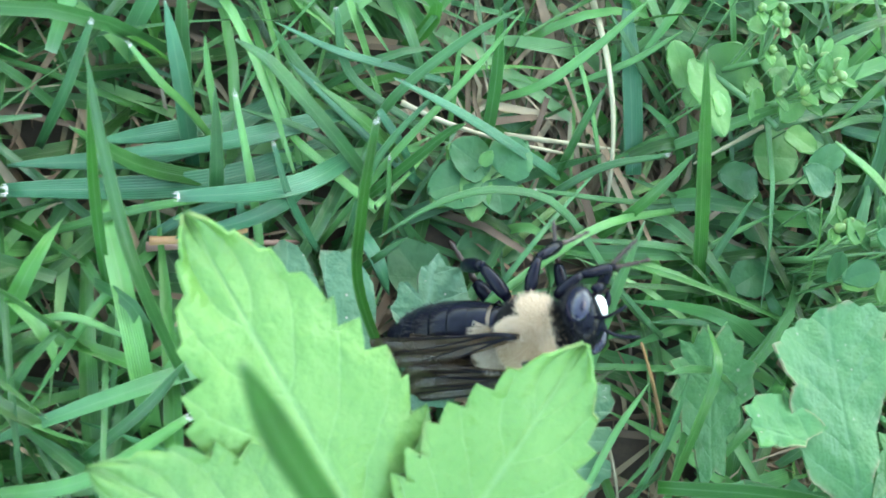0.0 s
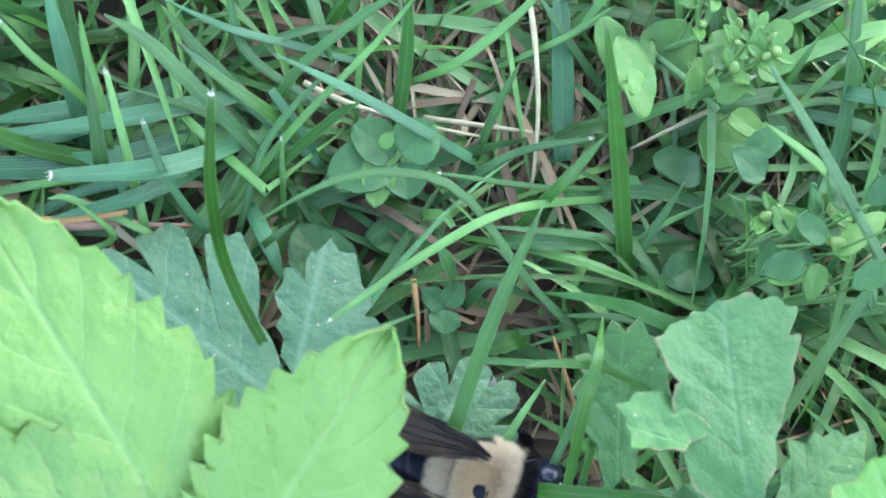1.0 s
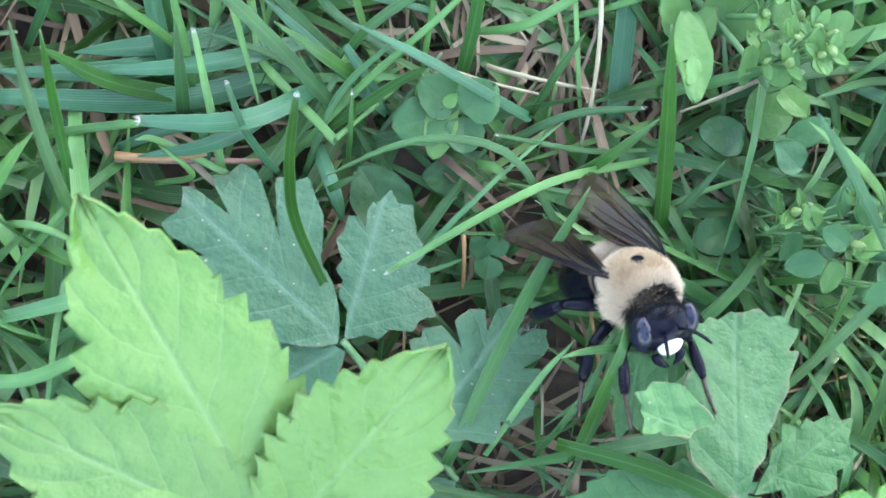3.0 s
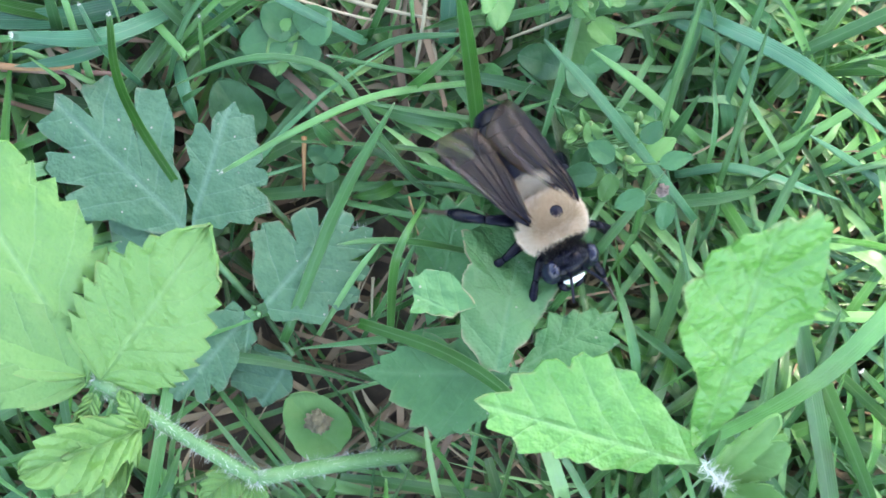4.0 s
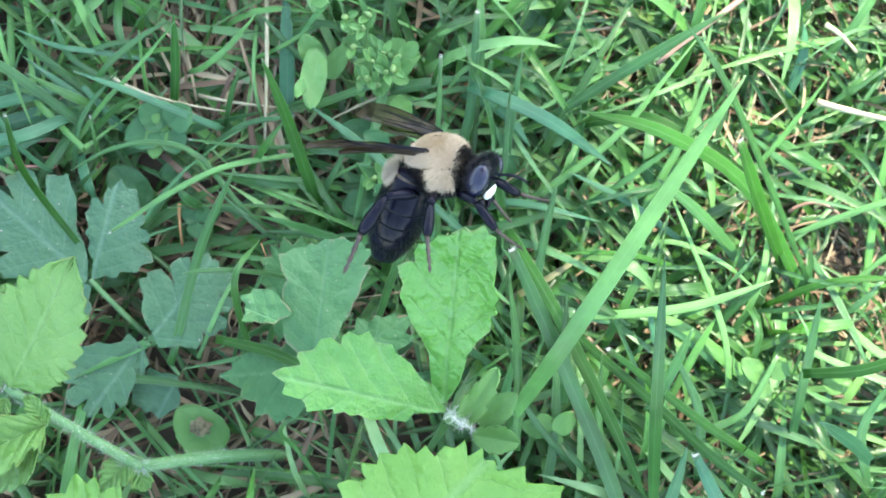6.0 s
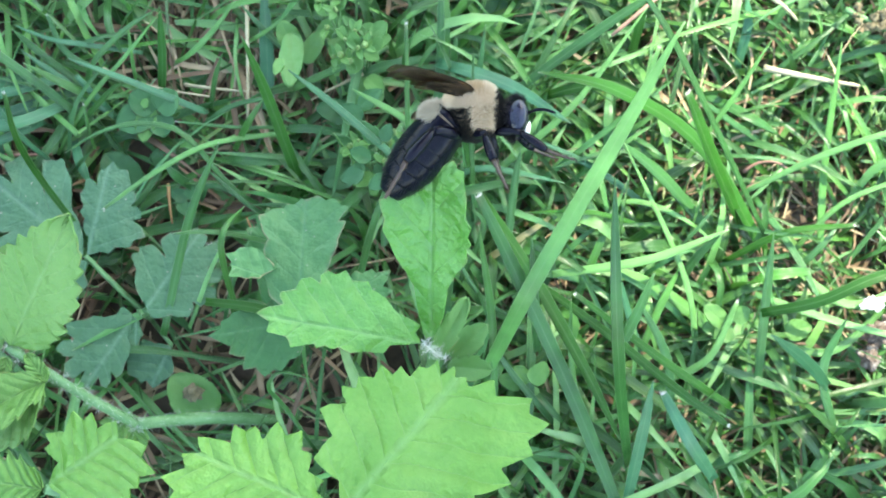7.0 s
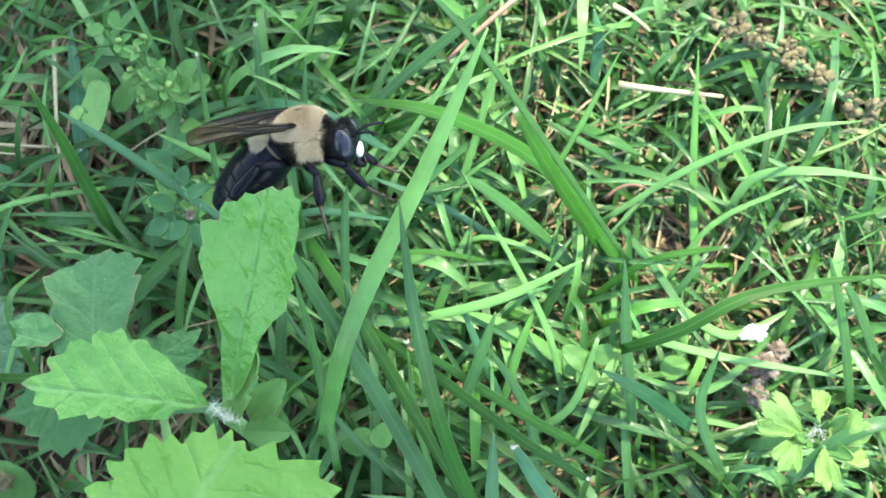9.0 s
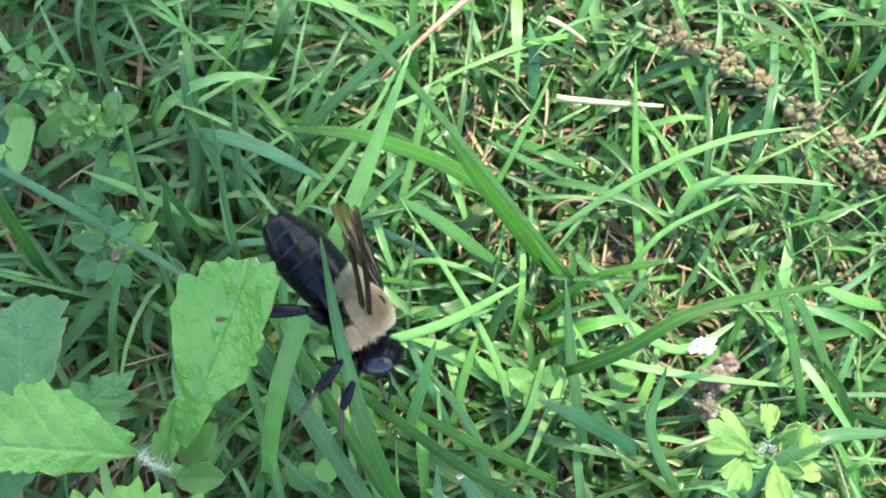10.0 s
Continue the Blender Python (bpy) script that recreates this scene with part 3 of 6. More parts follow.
def bare(x, y):
    """How thin the grass stands at the gaps of the lawn."""
    gaps = ((15, 13, 10.5, 0.85), (8, -36, 17, 0.92), (24, -31, 17, 0.8), (8, -20, 10, 0.8), (99, -12, 7, 0.85), (106, -31, 6, 0.7), (82, 9, 7, 0.6), (70, -52, 14, 0.55))
    return max(share if (x - cx) ** 2 + (y - cy) ** 2 < r * r else 0.0 for cx, cy, r, share in gaps)


scatter("lawn_grass", 4500, AREA, (16, 48), (0.5, 1.75), 0.5, grass_mat, 3, "dense green lawn grass, bent and crossing", "grass", lean=0.8, thin=lambda x, y: max(0.8 * sunny(x, y), bare(x, y), 0.3 * (x < 45)))
scatter("fine_grass", 3900, (30, -95, 175, 95), (10, 34), (0.35, 1.3), 0.45, fine_mat, 4, "fine light green lawn grass in the sun", "grass", lean=0.8, thin=lambda x, y: max(1 - sunny(x, y), bare(x, y)))
scatter("thin_grass", 1500, AREA, (22, 56), (0.4, 1.0), 0.4, fine_mat, 6, "thin arching light green grass strands", "grass", n=9, lean=0.85, thin=bare)
scatter("thatch", 420, (4, 0, 30, 30), (10, 26), (0.3, 0.7), 0.25, straw_mat, 15, "dry brown thatch in a gap of the lawn", "straw", n=5, lean=0.9, heading=1.5, spread=0.7)
scatter("thatch_patch", 300, (86, -26, 114, 0), (8, 20), (0.3, 0.8), 0.2, straw_mat, 16, "dry tan thatch round a soil clod", "straw", n=5, lean=0.9)
scatter("dry_stalks", 900, (55, -70, 150, 60), (8, 30), (0.22, 0.55), 0.42, straw_mat, 17, "thin dry tan stalks among the sunny grass", "straw", n=6, lean=0.8, thin=lambda x, y: 1 - sunny(x, y))
scatter("lawn_straw", 4600, AREA, (8, 34), (0.3, 1.0), 0.24, straw_mat, 5, "dry tan grass stalks lying on the soil", "straw", n=4, lean=0.97)


scatter("far_grass", 16000, (-1500, -1500, 1500, 1500), (25, 70), (2.5, 5.0), 0.5, grass_mat, 21, "green lawn grass reaching away all round", "grass", n=2, lean=0.75, thin=lambda x, y: 1.0 if -70 < x < 170 and -90 < y < 90 else 0.0)


# ---- leafy plants ----
def hairs(parent, pts, count, length, mat, seed, name="hairs", label="fine white hairs"):
    """Fine hairs standing off a stem or a hub."""
    rnd = random.Random(seed)
    verts, faces = [], []
    for _ in range(count):
        k = rnd.randrange(len(pts) - 1)
        p = Vector(pts[k]).lerp(Vector(pts[k + 1]), rnd.random())
        d = Vector((rnd.gauss(0, 1), rnd.gauss(0, 1), rnd.gauss(0, 1))).normalized()
        s = d.orthogonal().normalized() * 0.045
        q = p + d * length * rnd.uniform(0.5, 1.2)
        c = len(verts)
        verts += [p + s, p - s, q]
        faces.append((c, c + 1, c + 2))
    return part(name, mesh_from(name, verts, faces, mat, smooth=False), None, parent, label)


def plant_lime():
    p = thing("strawberry_weed", -12, -36, -4, "lime-green weed with three toothed leaflets above the lawn", "weed")
    o = p.location / MM
    hub = Vector((-12.3, -28.2, 19.5)) - o
    kw = dict(tooth=0.19, point=1.45, wave=0.02)
    leaflet(p, (-12.6, -27.7, 20), (-25.2, -4.4, 30), 14.8, leaf_lime, teeth=13, peak=0.44, fold=0.1, sag=0.04, seed=1, **kw)
    leaflet(p, (-11.6, -28.2, 20), (-1.8, -14.1, 30.7), 12.6, leaf_lime, teeth=11, peak=0.46, fold=0.1, sag=0.05, seed=2, **kw)
    leaflet(p, (-13.0, -28.4, 20), (-31.0, -18.2, 28), 12.5, leaf_lime, teeth=12, peak=0.45, fold=0.12, sag=0.06, seed=3, **kw)
    stem(p, hub, (6, 2, 18), (14, -3, 16), 0.6, 0.7)
    stem(p, (14, -3, 16), (22, -2, 12), (32, -4, 0), 0.8, 0.9)
    hairs(p, bend(hub, (6, 2, 18), (14, -3, 16), 6) + bend((14, -3, 16), (22, -2, 12), (32, -4, 0), 6), 2600, 1.5, hair_mat, 8)
    for a, b, w, k, s in (((-8.2, -32.9, 18), (-18.6, -37.4, 20), 7.0, 0.75, 11), ((-8.6, -33.4, 17.6), (-16, -41, 17), 6.5, 0.6, 12), ((-7.9, -32.9, 18), (-9.8, -29.7, 20), 2.6, 0.3, 13),
                          ((0.8, -37.8, 11.5), (-3.2, -41.6, 12), 4.2, 0.5, 14), ((0.9, -37.8, 11.5), (2.2, -42.4, 11), 3.4, 0.4, 15), ((-12.3, -29.6, 19.6), (-13.4, -33.4, 19), 2.2, 0.4, 16)):
        leaflet(p, a, b, w, leaf_lime, teeth=5, tooth=0.22, fold=k, sag=0.2, wave=0.05, seed=s, name="young_leaf")


def plant_grey():
    p = thing("cranesbill_weed", 1.5, -24, -4, "flat grey-green lobed weed leaves lying in the grass", "weed")
    o = p.location / MM
    kw = dict(mat=leaf_grey, wave=0.22, name="lobed_leaflet")
    lobed_leaf(p, (-6.3, -15.0, 5), (-20.5, -2.2, 4), (0.5, 6.8), [(-172, 6.8), (-110, 5.0), (-76, 8.0), (-66, 8.2), (-38, 10.0), (-30, 10.2), (-17, 12.2), (0, 12.4), (14, 11.4), (26, 11.5), (46, 9.4), (58, 9.6), (74, 6.8), (110, 3.4)],
               dip=0.1, cuts=((-51, 0.3, 5), (-24, 0.28, 4), (7, 0.3, 4), (36, 0.58, 4)), seed=21, **kw)
    lobed_leaf(p, (-6.0, -14.8, 5), (-2.6, -2.1, 5), (1.1, 6.0), [(-170, 6.2), (-135, 3.7), (-95, 3.6), (-62, 4.8), (-40, 5.9), (-18, 6.6), (-5, 7.9), (12, 7.2), (42, 5.2), (74, 5.1), (107, 6.6), (130, 6.0), (160, 5.6)], dip=0.16, cuts=((-28, 0.2, 5), (90, 0.2, 6), (58, 0.16, 6)), seed=23, **kw)
    lobed_leaf(p, (-6.1, -15.4, 5), (-12.2, -19.4, 3), (0.3, 4.8), [(-170, 4.8), (-130, 4.4), (-86, 4.7), (-50, 5.6), (-28, 5.0), (-9, 5.3), (29, 4.2), (70, 5.6), (107, 4.4), (172, 4.6)], dip=0.16, cuts=((10, 0.3, 6), (-68, 0.2, 6)), seed=24, **kw)
    lobed_leaf(p, (1.1, -23.6, 4), (9.2, -13.1, 4), (1.1, 7.1), [(-133, 6.0), (-98, 7.4), (-86, 7.0), (-45, 6.6), (-14, 7.7), (-4, 7.4), (17, 8.0), (28, 7.4), (50, 6.4), (85, 6.2), (98, 5.6), (128, 6.0), (176, 6.8)], dip=0.14, cuts=((-66, 0.42, 6), (-28, 0.3, 5), (6, 0.18, 4), (38, 0.25, 5), (68, 0.25, 5), (112, 0.2, 5)), seed=25, **kw)
    lobed_leaf(p, (0.5, -23.1, 3), (-6.2, -31.6, 2), (1.2, 7.2), [(-174, 6.4), (-120, 4.2), (-72, 4.8), (-44, 5.7), (-16, 6.1), (19, 6.5), (55, 6.5), (89, 6.2), (130, 4.8)], dip=0.16, cuts=((-58, 0.25, 5), (-30, 0.2, 5), (3, 0.3, 5), (38, 0.25, 5), (72, 0.2, 6)), seed=26, **kw)
    lobed_leaf(p, (0.5, -22.3, 3), (-0.3, -28.7, 2), (1.2, 3.3), [(-126, 1.9), (-72, 2.4), (-22, 3.9), (24, 3.3), (70, 2.2), (165, 3.2)], dip=0.2, seed=27, **kw)
    lobed_leaf(p, (4.9, -28.1, 2), (2.2, -32.8, 1), (1.6, 3.7), [(-156, 3.8), (-92, 3.6), (-31, 3.7), (0, 3.3), (37, 3.8), (97, 4.6), (138, 3.6)], dip=0.24, seed=28, **kw)
    stem(p, Vector((-6.2, -15.0, 5)) - o, Vector((-2, -20, 3)) - o, (0, 0, 3), 0.35, 0.45)
    for base in ((1.1, -23.6, 4), (0.5, -23.0, 3), (4.9, -28.1, 2)):
        stem(p, Vector(base) - o, (Vector(base) - o) / 2 + Vector((0, 0, 2)), (0, 0, 3), 0.3, 0.35, name="stalk")


def plant_nibbled():
    p = thing("nibbled_weed", 26, -30, -4, "mid-green weed with brown nibbled leaf edges", "weed")
    o = p.location / MM
    kw = dict(name="nibbled_leaflet")
    a = lobed_leaf(p, (24.2, -26.3, 19.5), (24.6, -11.2, 20), (-0.5, 8.0), [(-176, 8.4), (-150, 6.6), (-122, 5.2), (-85, 4.4), (-62, 5.2), (-49, 7.1), (-33, 6.8), (-15, 6.9), (0, 7.3), (16, 8.1), (31, 8.7), (43, 9.0), (54, 7.4), (75, 5.3), (115, 4.4), (150, 5.6), (172, 8.4)], leaf_nibbled, dip=0.1, cuts=((48, 0.16, 4), (-68, 0.12, 6)), wave=0.4, fold=0.05, seed=31, **kw)
    lobed_leaf(p, (22.3, -22.1, 19.8), (16.2, -19.5, 19.8), (0.9, 4.9), [(-150, 2.6), (-104, 2.0), (-58, 2.9), (-26, 2.2), (3, 3.1), (41, 2.4), (100, 2.3), (172, 3.8)], leaf_nibbled, dip=0.14, wave=0.5, cup=0.15, seed=34, **kw)
    lobed_leaf(p, (19.6, -24.6, 6), (21.1, -9.2, 9), (0, 9.5), [(-174, 9), (-140, 5.0), (-100, 4.4), (-62, 4.6), (-36, 5.0), (-12, 5.4), (12, 5.8), (36, 5.0), (62, 4.6), (100, 4.4), (140, 4.6), (170, 8)], leaf_mid, dip=0.22, seed=36, wave=0.5)
    lobed_leaf(p, (26.5, -26.8, 18), (12.6, -27.9, 15), (-0.9, 6.3), [(-135, 4.9), (-96, 5.2), (-72, 5.9), (-44, 6.2), (-16, 6.8), (6, 9.4), (19, 7.6), (33, 6.4), (61, 5.8), (101, 4.5), (147, 4.6), (174, 7.0)], leaf_mid, dip=0.2, wave=0.4, sag=0.12, seed=32)
    lobed_leaf(p, (26.5, -26.5, 18), (34.5, -21.8, 17), (0.4, 5.6), [(-177, 5.8), (-134, 3.6), (-93, 3.7), (-52, 3.5), (-22, 4.6), (-3, 6.2), (26, 5.3), (70, 3.7), (152, 3.6)], leaf_mid, dip=0.22, wave=0.4, sag=0.1, seed=33)
    stem(p, Vector((25, -26.4, 19)) - o, (1, 3, 14), (0, 0, 0), 0.45, 0.6)
    return a


def plant_fresh():
    p = thing("fresh_weed", 41, -35, -4, "fresh green weed with wedge-shaped toothed leaflets and hairy hub", "weed")
    o = p.location / MM
    a = lobed_leaf(p, (39.8, -30.2, 33), (41.0, -12.0, 46), (-0.4, 15.5), [(-178.5, 15.3), (-169, 8.0), (-138, 5.0), (-90, 4.8), (-55, 6.4), (-30, 6.9), (-12, 7.7), (6, 9.1), (16, 10.2), (25, 9.5), (38, 7.2), (66, 5.6), (94, 5.1), (122, 5.4), (161, 7.4), (178, 15.2)], leaf_fresh, dip=0.11, cuts=((-42, 0.1, 5), (10, 0.04, 4)), fold=0.2, wave=0.35, seed=41)
    lobed_leaf(p, (39.6, -31.7, 33), (20.8, -27.2, 32), (1.4, 10.0), [(-172, 10.0), (-150, 6.6), (-115, 4.4), (-85, 3.9), (-62, 4.6), (-41, 6.8), (-21, 8.9), (-7, 10.0), (13, 7.6), (33, 6.4), (64, 5.6), (86, 5.5), (117, 5.2), (150, 5.8), (176, 9.4)], leaf_fresh, dip=0.17, cuts=((48, 0.16, 6), (3, 0.12, 6)), fold=0.1, wave=0.4, seed=42)
    leaflet(p, (40.9, -33.4, 31), (44.6, -27.3, 36), 2.9, leaf_pale, teeth=4, tooth=0.2, fold=0.45, seed=43, name="young_leaf")
    leaflet(p, (42.4, -34.4, 30.5), (47.2, -35.2, 33), 3.4, leaf_pale, teeth=4, tooth=0.25, fold=0.3, seed=44, name="young_leaf")
    leaflet(p, (43.0, -33.2, 30.5), (47.0, -30.0, 33), 3.4, leaf_pale, teeth=4, tooth=0.25, fold=0.3, seed=45, name="young_leaf")
    stem(p, Vector((40.8, -32.6, 32)) - o, (0.5, 1, 20), (0, 0, 0), 0.8, 0.9)
    hairs(p, [Vector(v) - o for v in ((39.6, -31.6, 33), (40.8, -32.8, 33.4), (42.2, -33.6, 32))], 130, 1.5, hair_mat, 9, "hub_hairs", "white woolly hairs on the hub")
    return a


def plant_broad():
    p = thing("broad_weed", 28, -56, -4, "lime-green weed with broad toothed leaflets", "weed")
    o = p.location / MM
    lobed_leaf(p, (29.5, -50, 34), (44, -35, 41.5), (0, 11), [(-178, 11.4), (-142, 10.6), (-110, 10.2), (-88, 9.3), (-76, 8.9), (-57, 9.0), (-42, 8.4), (-29, 8.6), (-18, 9.8), (-7, 10.5), (4, 10.4), (14, 12.6), (30, 15.0), (41, 16.4), (54, 14.2), (68, 12.8), (92, 11.3), (125, 10.5), (154, 10.1)], leaf_broad, dip=0.24, cuts=((-10, 0.06, 5), (8, 0.1, 5), (-98, 0.08, 6)), fold=0.1, wave=0.5, pleat=0.9, seed=51)
    lobed_leaf(p, (27.5, -49.6, 34), (13.4, -42, 40), (0, 8.5), [(-150, 7.1), (-100, 6.3), (-57, 8.4), (-35, 10.3), (-20, 10.7), (-4, 9.0), (12, 8.4), (40, 6.9), (60, 6.0), (81, 6.8), (106, 7.2), (130, 6.5), (158, 7.3), (178, 9.3)], leaf_broad, dip=0.24, cuts=((70, 0.1, 6), (2, 0.08, 6)), fold=0.12, wave=0.4, pleat=0.7, seed=52)
    lobed_leaf(p, (-4.3, -45.2, 30), (5, -39.8, 34), (0, 6), [(-137, 5.6), (-119, 5.8), (-71, 5.6), (-44, 5.6), (-15, 5.7), (21, 7.9), (41, 9.2), (58, 7.3), (74, 7.9), (110, 7.2), (147, 6.4), (180, 6.1)], leaf_broad, dip=0.24, cuts=((-30, 0.08, 6),), fold=0.12, wave=0.4, pleat=0.5, seed=53)
    leaflet(p, (-5.0, -45.6, 30), (-14.0, -43.4, 32), 8.0, leaf_broad, teeth=6, tooth=0.38, peak=0.5, sag=0.05, point=1.1, seed=54)
    stem(p, Vector((28.5, -50.8, 33)) - o, (0, 3, 20), (0, 0, 0), 0.8, 1.0)
    stem(p, Vector((-4.6, -45.6, 30)) - o, (-12, 2, 14), (-2, 0, 2), 0.6, 0.9)


def plant_sunny():
    p = thing("sunlit_weed", 103, -43, -4, "pale lime weed with small lobed leaves in the sun", "weed")
    o = p.location / MM
    hub = (106.2, -42.7, 18.0)
    for base, tip, spread, s in (((104.3, -42.2, 21.0), (98.7, -37.9, 24.0), 62, 61), ((107.0, -43.5, 20.0), (111.4, -40.9, 23.0), 74, 62), ((104.0, -42.1, 21.0), (99.8, -45.6, 24.0), 50, 63), ((106.7, -40.6, 20.0), (108.0, -36.7, 19.0), 50, 64), ((106.3, -43.8, 21.0), (105.4, -48.6, 22.0), 60, 65), ((107.7, -44.6, 20.0), (111.8, -45.8, 20.0), 54, 66)):
        fan_leaf(p, base, tip, spread, leaf_sunny, lobes=2 + s % 2, cut=0.16, tooth=0.05, seed=s, name="leaflet")
        stem(p, Vector(base) - o, (Vector(base) + Vector(hub)) / 2 - o, Vector(hub) - o, 0.25, 0.35, name="stalk")
    for k in range(3):
        a = k * 2.4 + 0.6
        leaflet(p, hub, (hub[0] + 3.0 * math.cos(a), hub[1] + 3.0 * math.sin(a), 23), 2.2, leaf_pale, teeth=3, tooth=0.3, fold=0.5, seed=70 + k, name="young_leaf")
    stem(p, Vector(hub) - o, (1, 1, 12), (0, 0, 0), 0.8, 0.9)
    hairs(p, [Vector(hub) - o, Vector((104.6, -42.3, 20.5)) - o, Vector((106.8, -41.4, 20.0)) - o, Vector((107.2, -44.0, 20.0)) - o], 120, 1.4, hair_mat, 19, "hub_hairs", "pale fine hairs round the hub")


plant_lime()
plant_grey()
nibbled_leaf = plant_nibbled()
fresh_leaf = plant_fresh()
plant_broad()
plant_sunny()


# ---- small weeds ----
def small_weed(label, root, leaves, mat=None, oval=0.72):
    """A weed with smooth oval leaves on thin stalks."""
    p = thing("small_weed", root[0], root[1], ground_height(root[0], root[1]), label, "weed", "small round-leaved weeds")
    o = p.location / MM
    hub = sum((Vector(b) for b, _, _ in leaves), Vector()) / len(leaves) - o
    hub.z = max(1.0, hub.z - 3)
    stem(p, hub, (hub.x * 0.3, hub.y * 0.3, hub.z * 0.7), (0, 0, 0), 0.3, 0.4)
    for k, (base, tip, width) in enumerate(leaves):
        s = int(abs(base[0] * 7 + base[1] * 13)) + k
        leaflet(p, base, tip, width, mat or leaf_round, teeth=4, tooth=0.05, peak=0.42, blunt=oval, point=1.15, fold=0.14, sag=0.06, wave=0.03, seed=s, name="leaf", thick=0.18)
        b = Vector(base) - o
        foot = b.lerp(hub, 0.3)
        foot.z = min(1.0, b.z - 2)
        stem(p, b, b.lerp(foot, 0.4) + (b - hub).normalized() * 0.3, foot, 0.1, 0.14, name="stalk")


grass_blade([(3.8, -26.6, 2.0), (9.0, -11.6, 9.0), (14.0, -1.4, 12.4)], 1.22, 'mid')
grass_blade([(-5.6, -13.8, 1.0), (-10.4, -5.5, 9.0), (-11.6, -0.9, 17.0), (-11.4, 3.8, 22.7)], 0.9, 'dark')
grass_blade([(-15.8, 21.9, 1.0), (-13.8, 10.1, 3.9), (-13.4, 9.2, 4.0), (-7.5, 3.1, 4.4), (-7.1, 2.8, 4.4), (-6.6, 3.3, 4.2), (0.7, 9.8, 1.0)], 0.8, 'bright')
grass_blade([(20.8, -9.7, 0.0), (14.7, -6.4, 5.0), (8.6, 1.1, 8.0), (2.7, 2.7, 9.0), (-2.7, 1.8, 9.0), (-8.0, -0.7, 7.9)], 0.73, 'mid')
grass_blade([(23.7, 2.2, 2.0), (12.7, -0.4, 8.0), (5.1, -4.1, 9.0), (-2.7, -8.9, 8.0)], 0.73, 'bright')
grass_blade([(44.9, -11.6, 12.0), (31.8, -1.5, 24.0), (25.2, 2.9, 29.9)], 0.98, 'blue')
grass_blade([(47.2, -3.5, 6.0), (39.3, 1.0, 12.0), (32.7, 4.5, 15.0)], 0.98, 'bright')
grass_blade([(24.2, -16.2, 6.0), (16.7, -14.9, 15.0), (11.9, -14.8, 19.0), (8.9, -15.2, 21.0)], 0.61, 'mid')
grass_blade([(15.1, -26.1, 4.0), (14.4, -18.4, 15.0), (15.0, -14.7, 18.0), (17.3, -10.8, 14.0)], 0.85, 'mid')
grass_blade([(22.7, -8.3, 0.0), (25.3, -3.1, 4.0), (28.4, 1.8, 8.0)], 0.85, 'mid')
grass_blade([(7.5, -25.8, 2.0), (11.1, -18.8, 6.0), (13.8, -14.7, 9.0)], 0.61, 'bright')
grass_blade([(-8.2, 10.3, 0.0), (-21.2, 6.1, 2.0), (-36.6, 5.6, 3.0)], 2.2, 'blue')
grass_blade([(-12.7, 14.8, 0.0), (-23.9, 8.9, 2.0), (-36.6, 7.7, 3.0)], 1.95, 'blue')
grass_blade([(-17.2, 6.4, 0.0), (-26.0, 7.0, 4.0), (-31.6, 9.1, 8.0)], 1.46, 'dark')
grass_blade([(-29.1, -4.5, 2.0), (-30.0, 2.8, 8.0), (-30.2, 8.9, 16.0)], 0.85, 'dark')
grass_blade([(-21.7, 11.5, 0.0), (-22.5, 16.5, 6.0), (-22.7, 20.7, 12.0)], 1.22, 'mid')
grass_blade([(-14.8, 12.9, 0.0), (-22.5, 10.9, 2.0), (-29.8, 9.9, 2.0)], 1.83, 'blue')
grass_blade([(-6.1, 10.1, 1.0), (-12.4, 15.2, 5.0), (-15.1, 17.6, 8.0)], 0.98, 'mid')
grass_blade([(-0.8, 11.0, 1.0), (-8.1, 14.6, 5.0), (-9.9, 19.1, 9.0)], 0.85, 'mid')
grass_blade([(-7.0, 9.4, 0.0), (-4.4, 12.6, 6.0), (1.2, 16.1, 10.0), (5.9, 18.2, 12.0)], 0.85, 'mid')
grass_blade([(-2.8, 25.0, 2.0), (-2.3, 18.7, 5.0), (-0.8, 14.7, 3.0)], 1.1, 'mid')
grass_blade([(19.9, 6.2, 1.0), (20.2, 14.8, 3.0), (20.3, 25.1, 5.0)], 2.07, 'blue')
grass_blade([(11.5, 6.1, 2.0), (12.9, 9.6, 6.0), (14.4, 12.3, 9.0)], 0.73, 'mid')
grass_blade([(31.3, 8.8, 1.0), (37.1, 10.8, 4.0), (48.2, 12.0, 5.0)], 1.59, 'mid')
grass_blade([(6.4, 13.8, 1.0), (9.5, 13.5, 6.0), (13.7, 15.7, 10.0), (17.1, 18.2, 14.0)], 0.85, 'bright')
grass_blade([(14.9, -0.1, 2.0), (17.4, 1.9, 8.0), (20.3, 4.7, 12.0)], 0.98, 'mid')
grass_blade([(-23.6, -11.4, 4.0), (-27.7, -4.4, 16.0), (-29.6, 2.5, 22.0), (-30.4, 7.4, 26.0)], 0.85, 'mid')
grass_blade([(-21.7, 8.0, 0.0), (-22.8, 13.4, 6.0), (-24.0, 18.9, 10.0)], 1.46, 'blue')
grass_blade([(-34.1, 10.3, 0.0), (-31.6, 13.8, 5.0), (-29.7, 17.3, 9.0)], 0.85, 'mid')
grass_blade([(-34.7, 2.3, 1.0), (-26.5, 3.2, 5.0), (-18.8, 4.1, 5.0)], 0.73, 'mid')
grass_blade([(-37.3, -5.8, 3.0), (-32.3, -5.4, 6.0), (-27.0, -7.6, 4.0)], 0.61, 'bright')
grass_blade([(-31.6, -15.9, 4.0), (-27.1, -12.9, 8.0), (-24.2, -10.0, 10.0)], 0.85, 'mid')
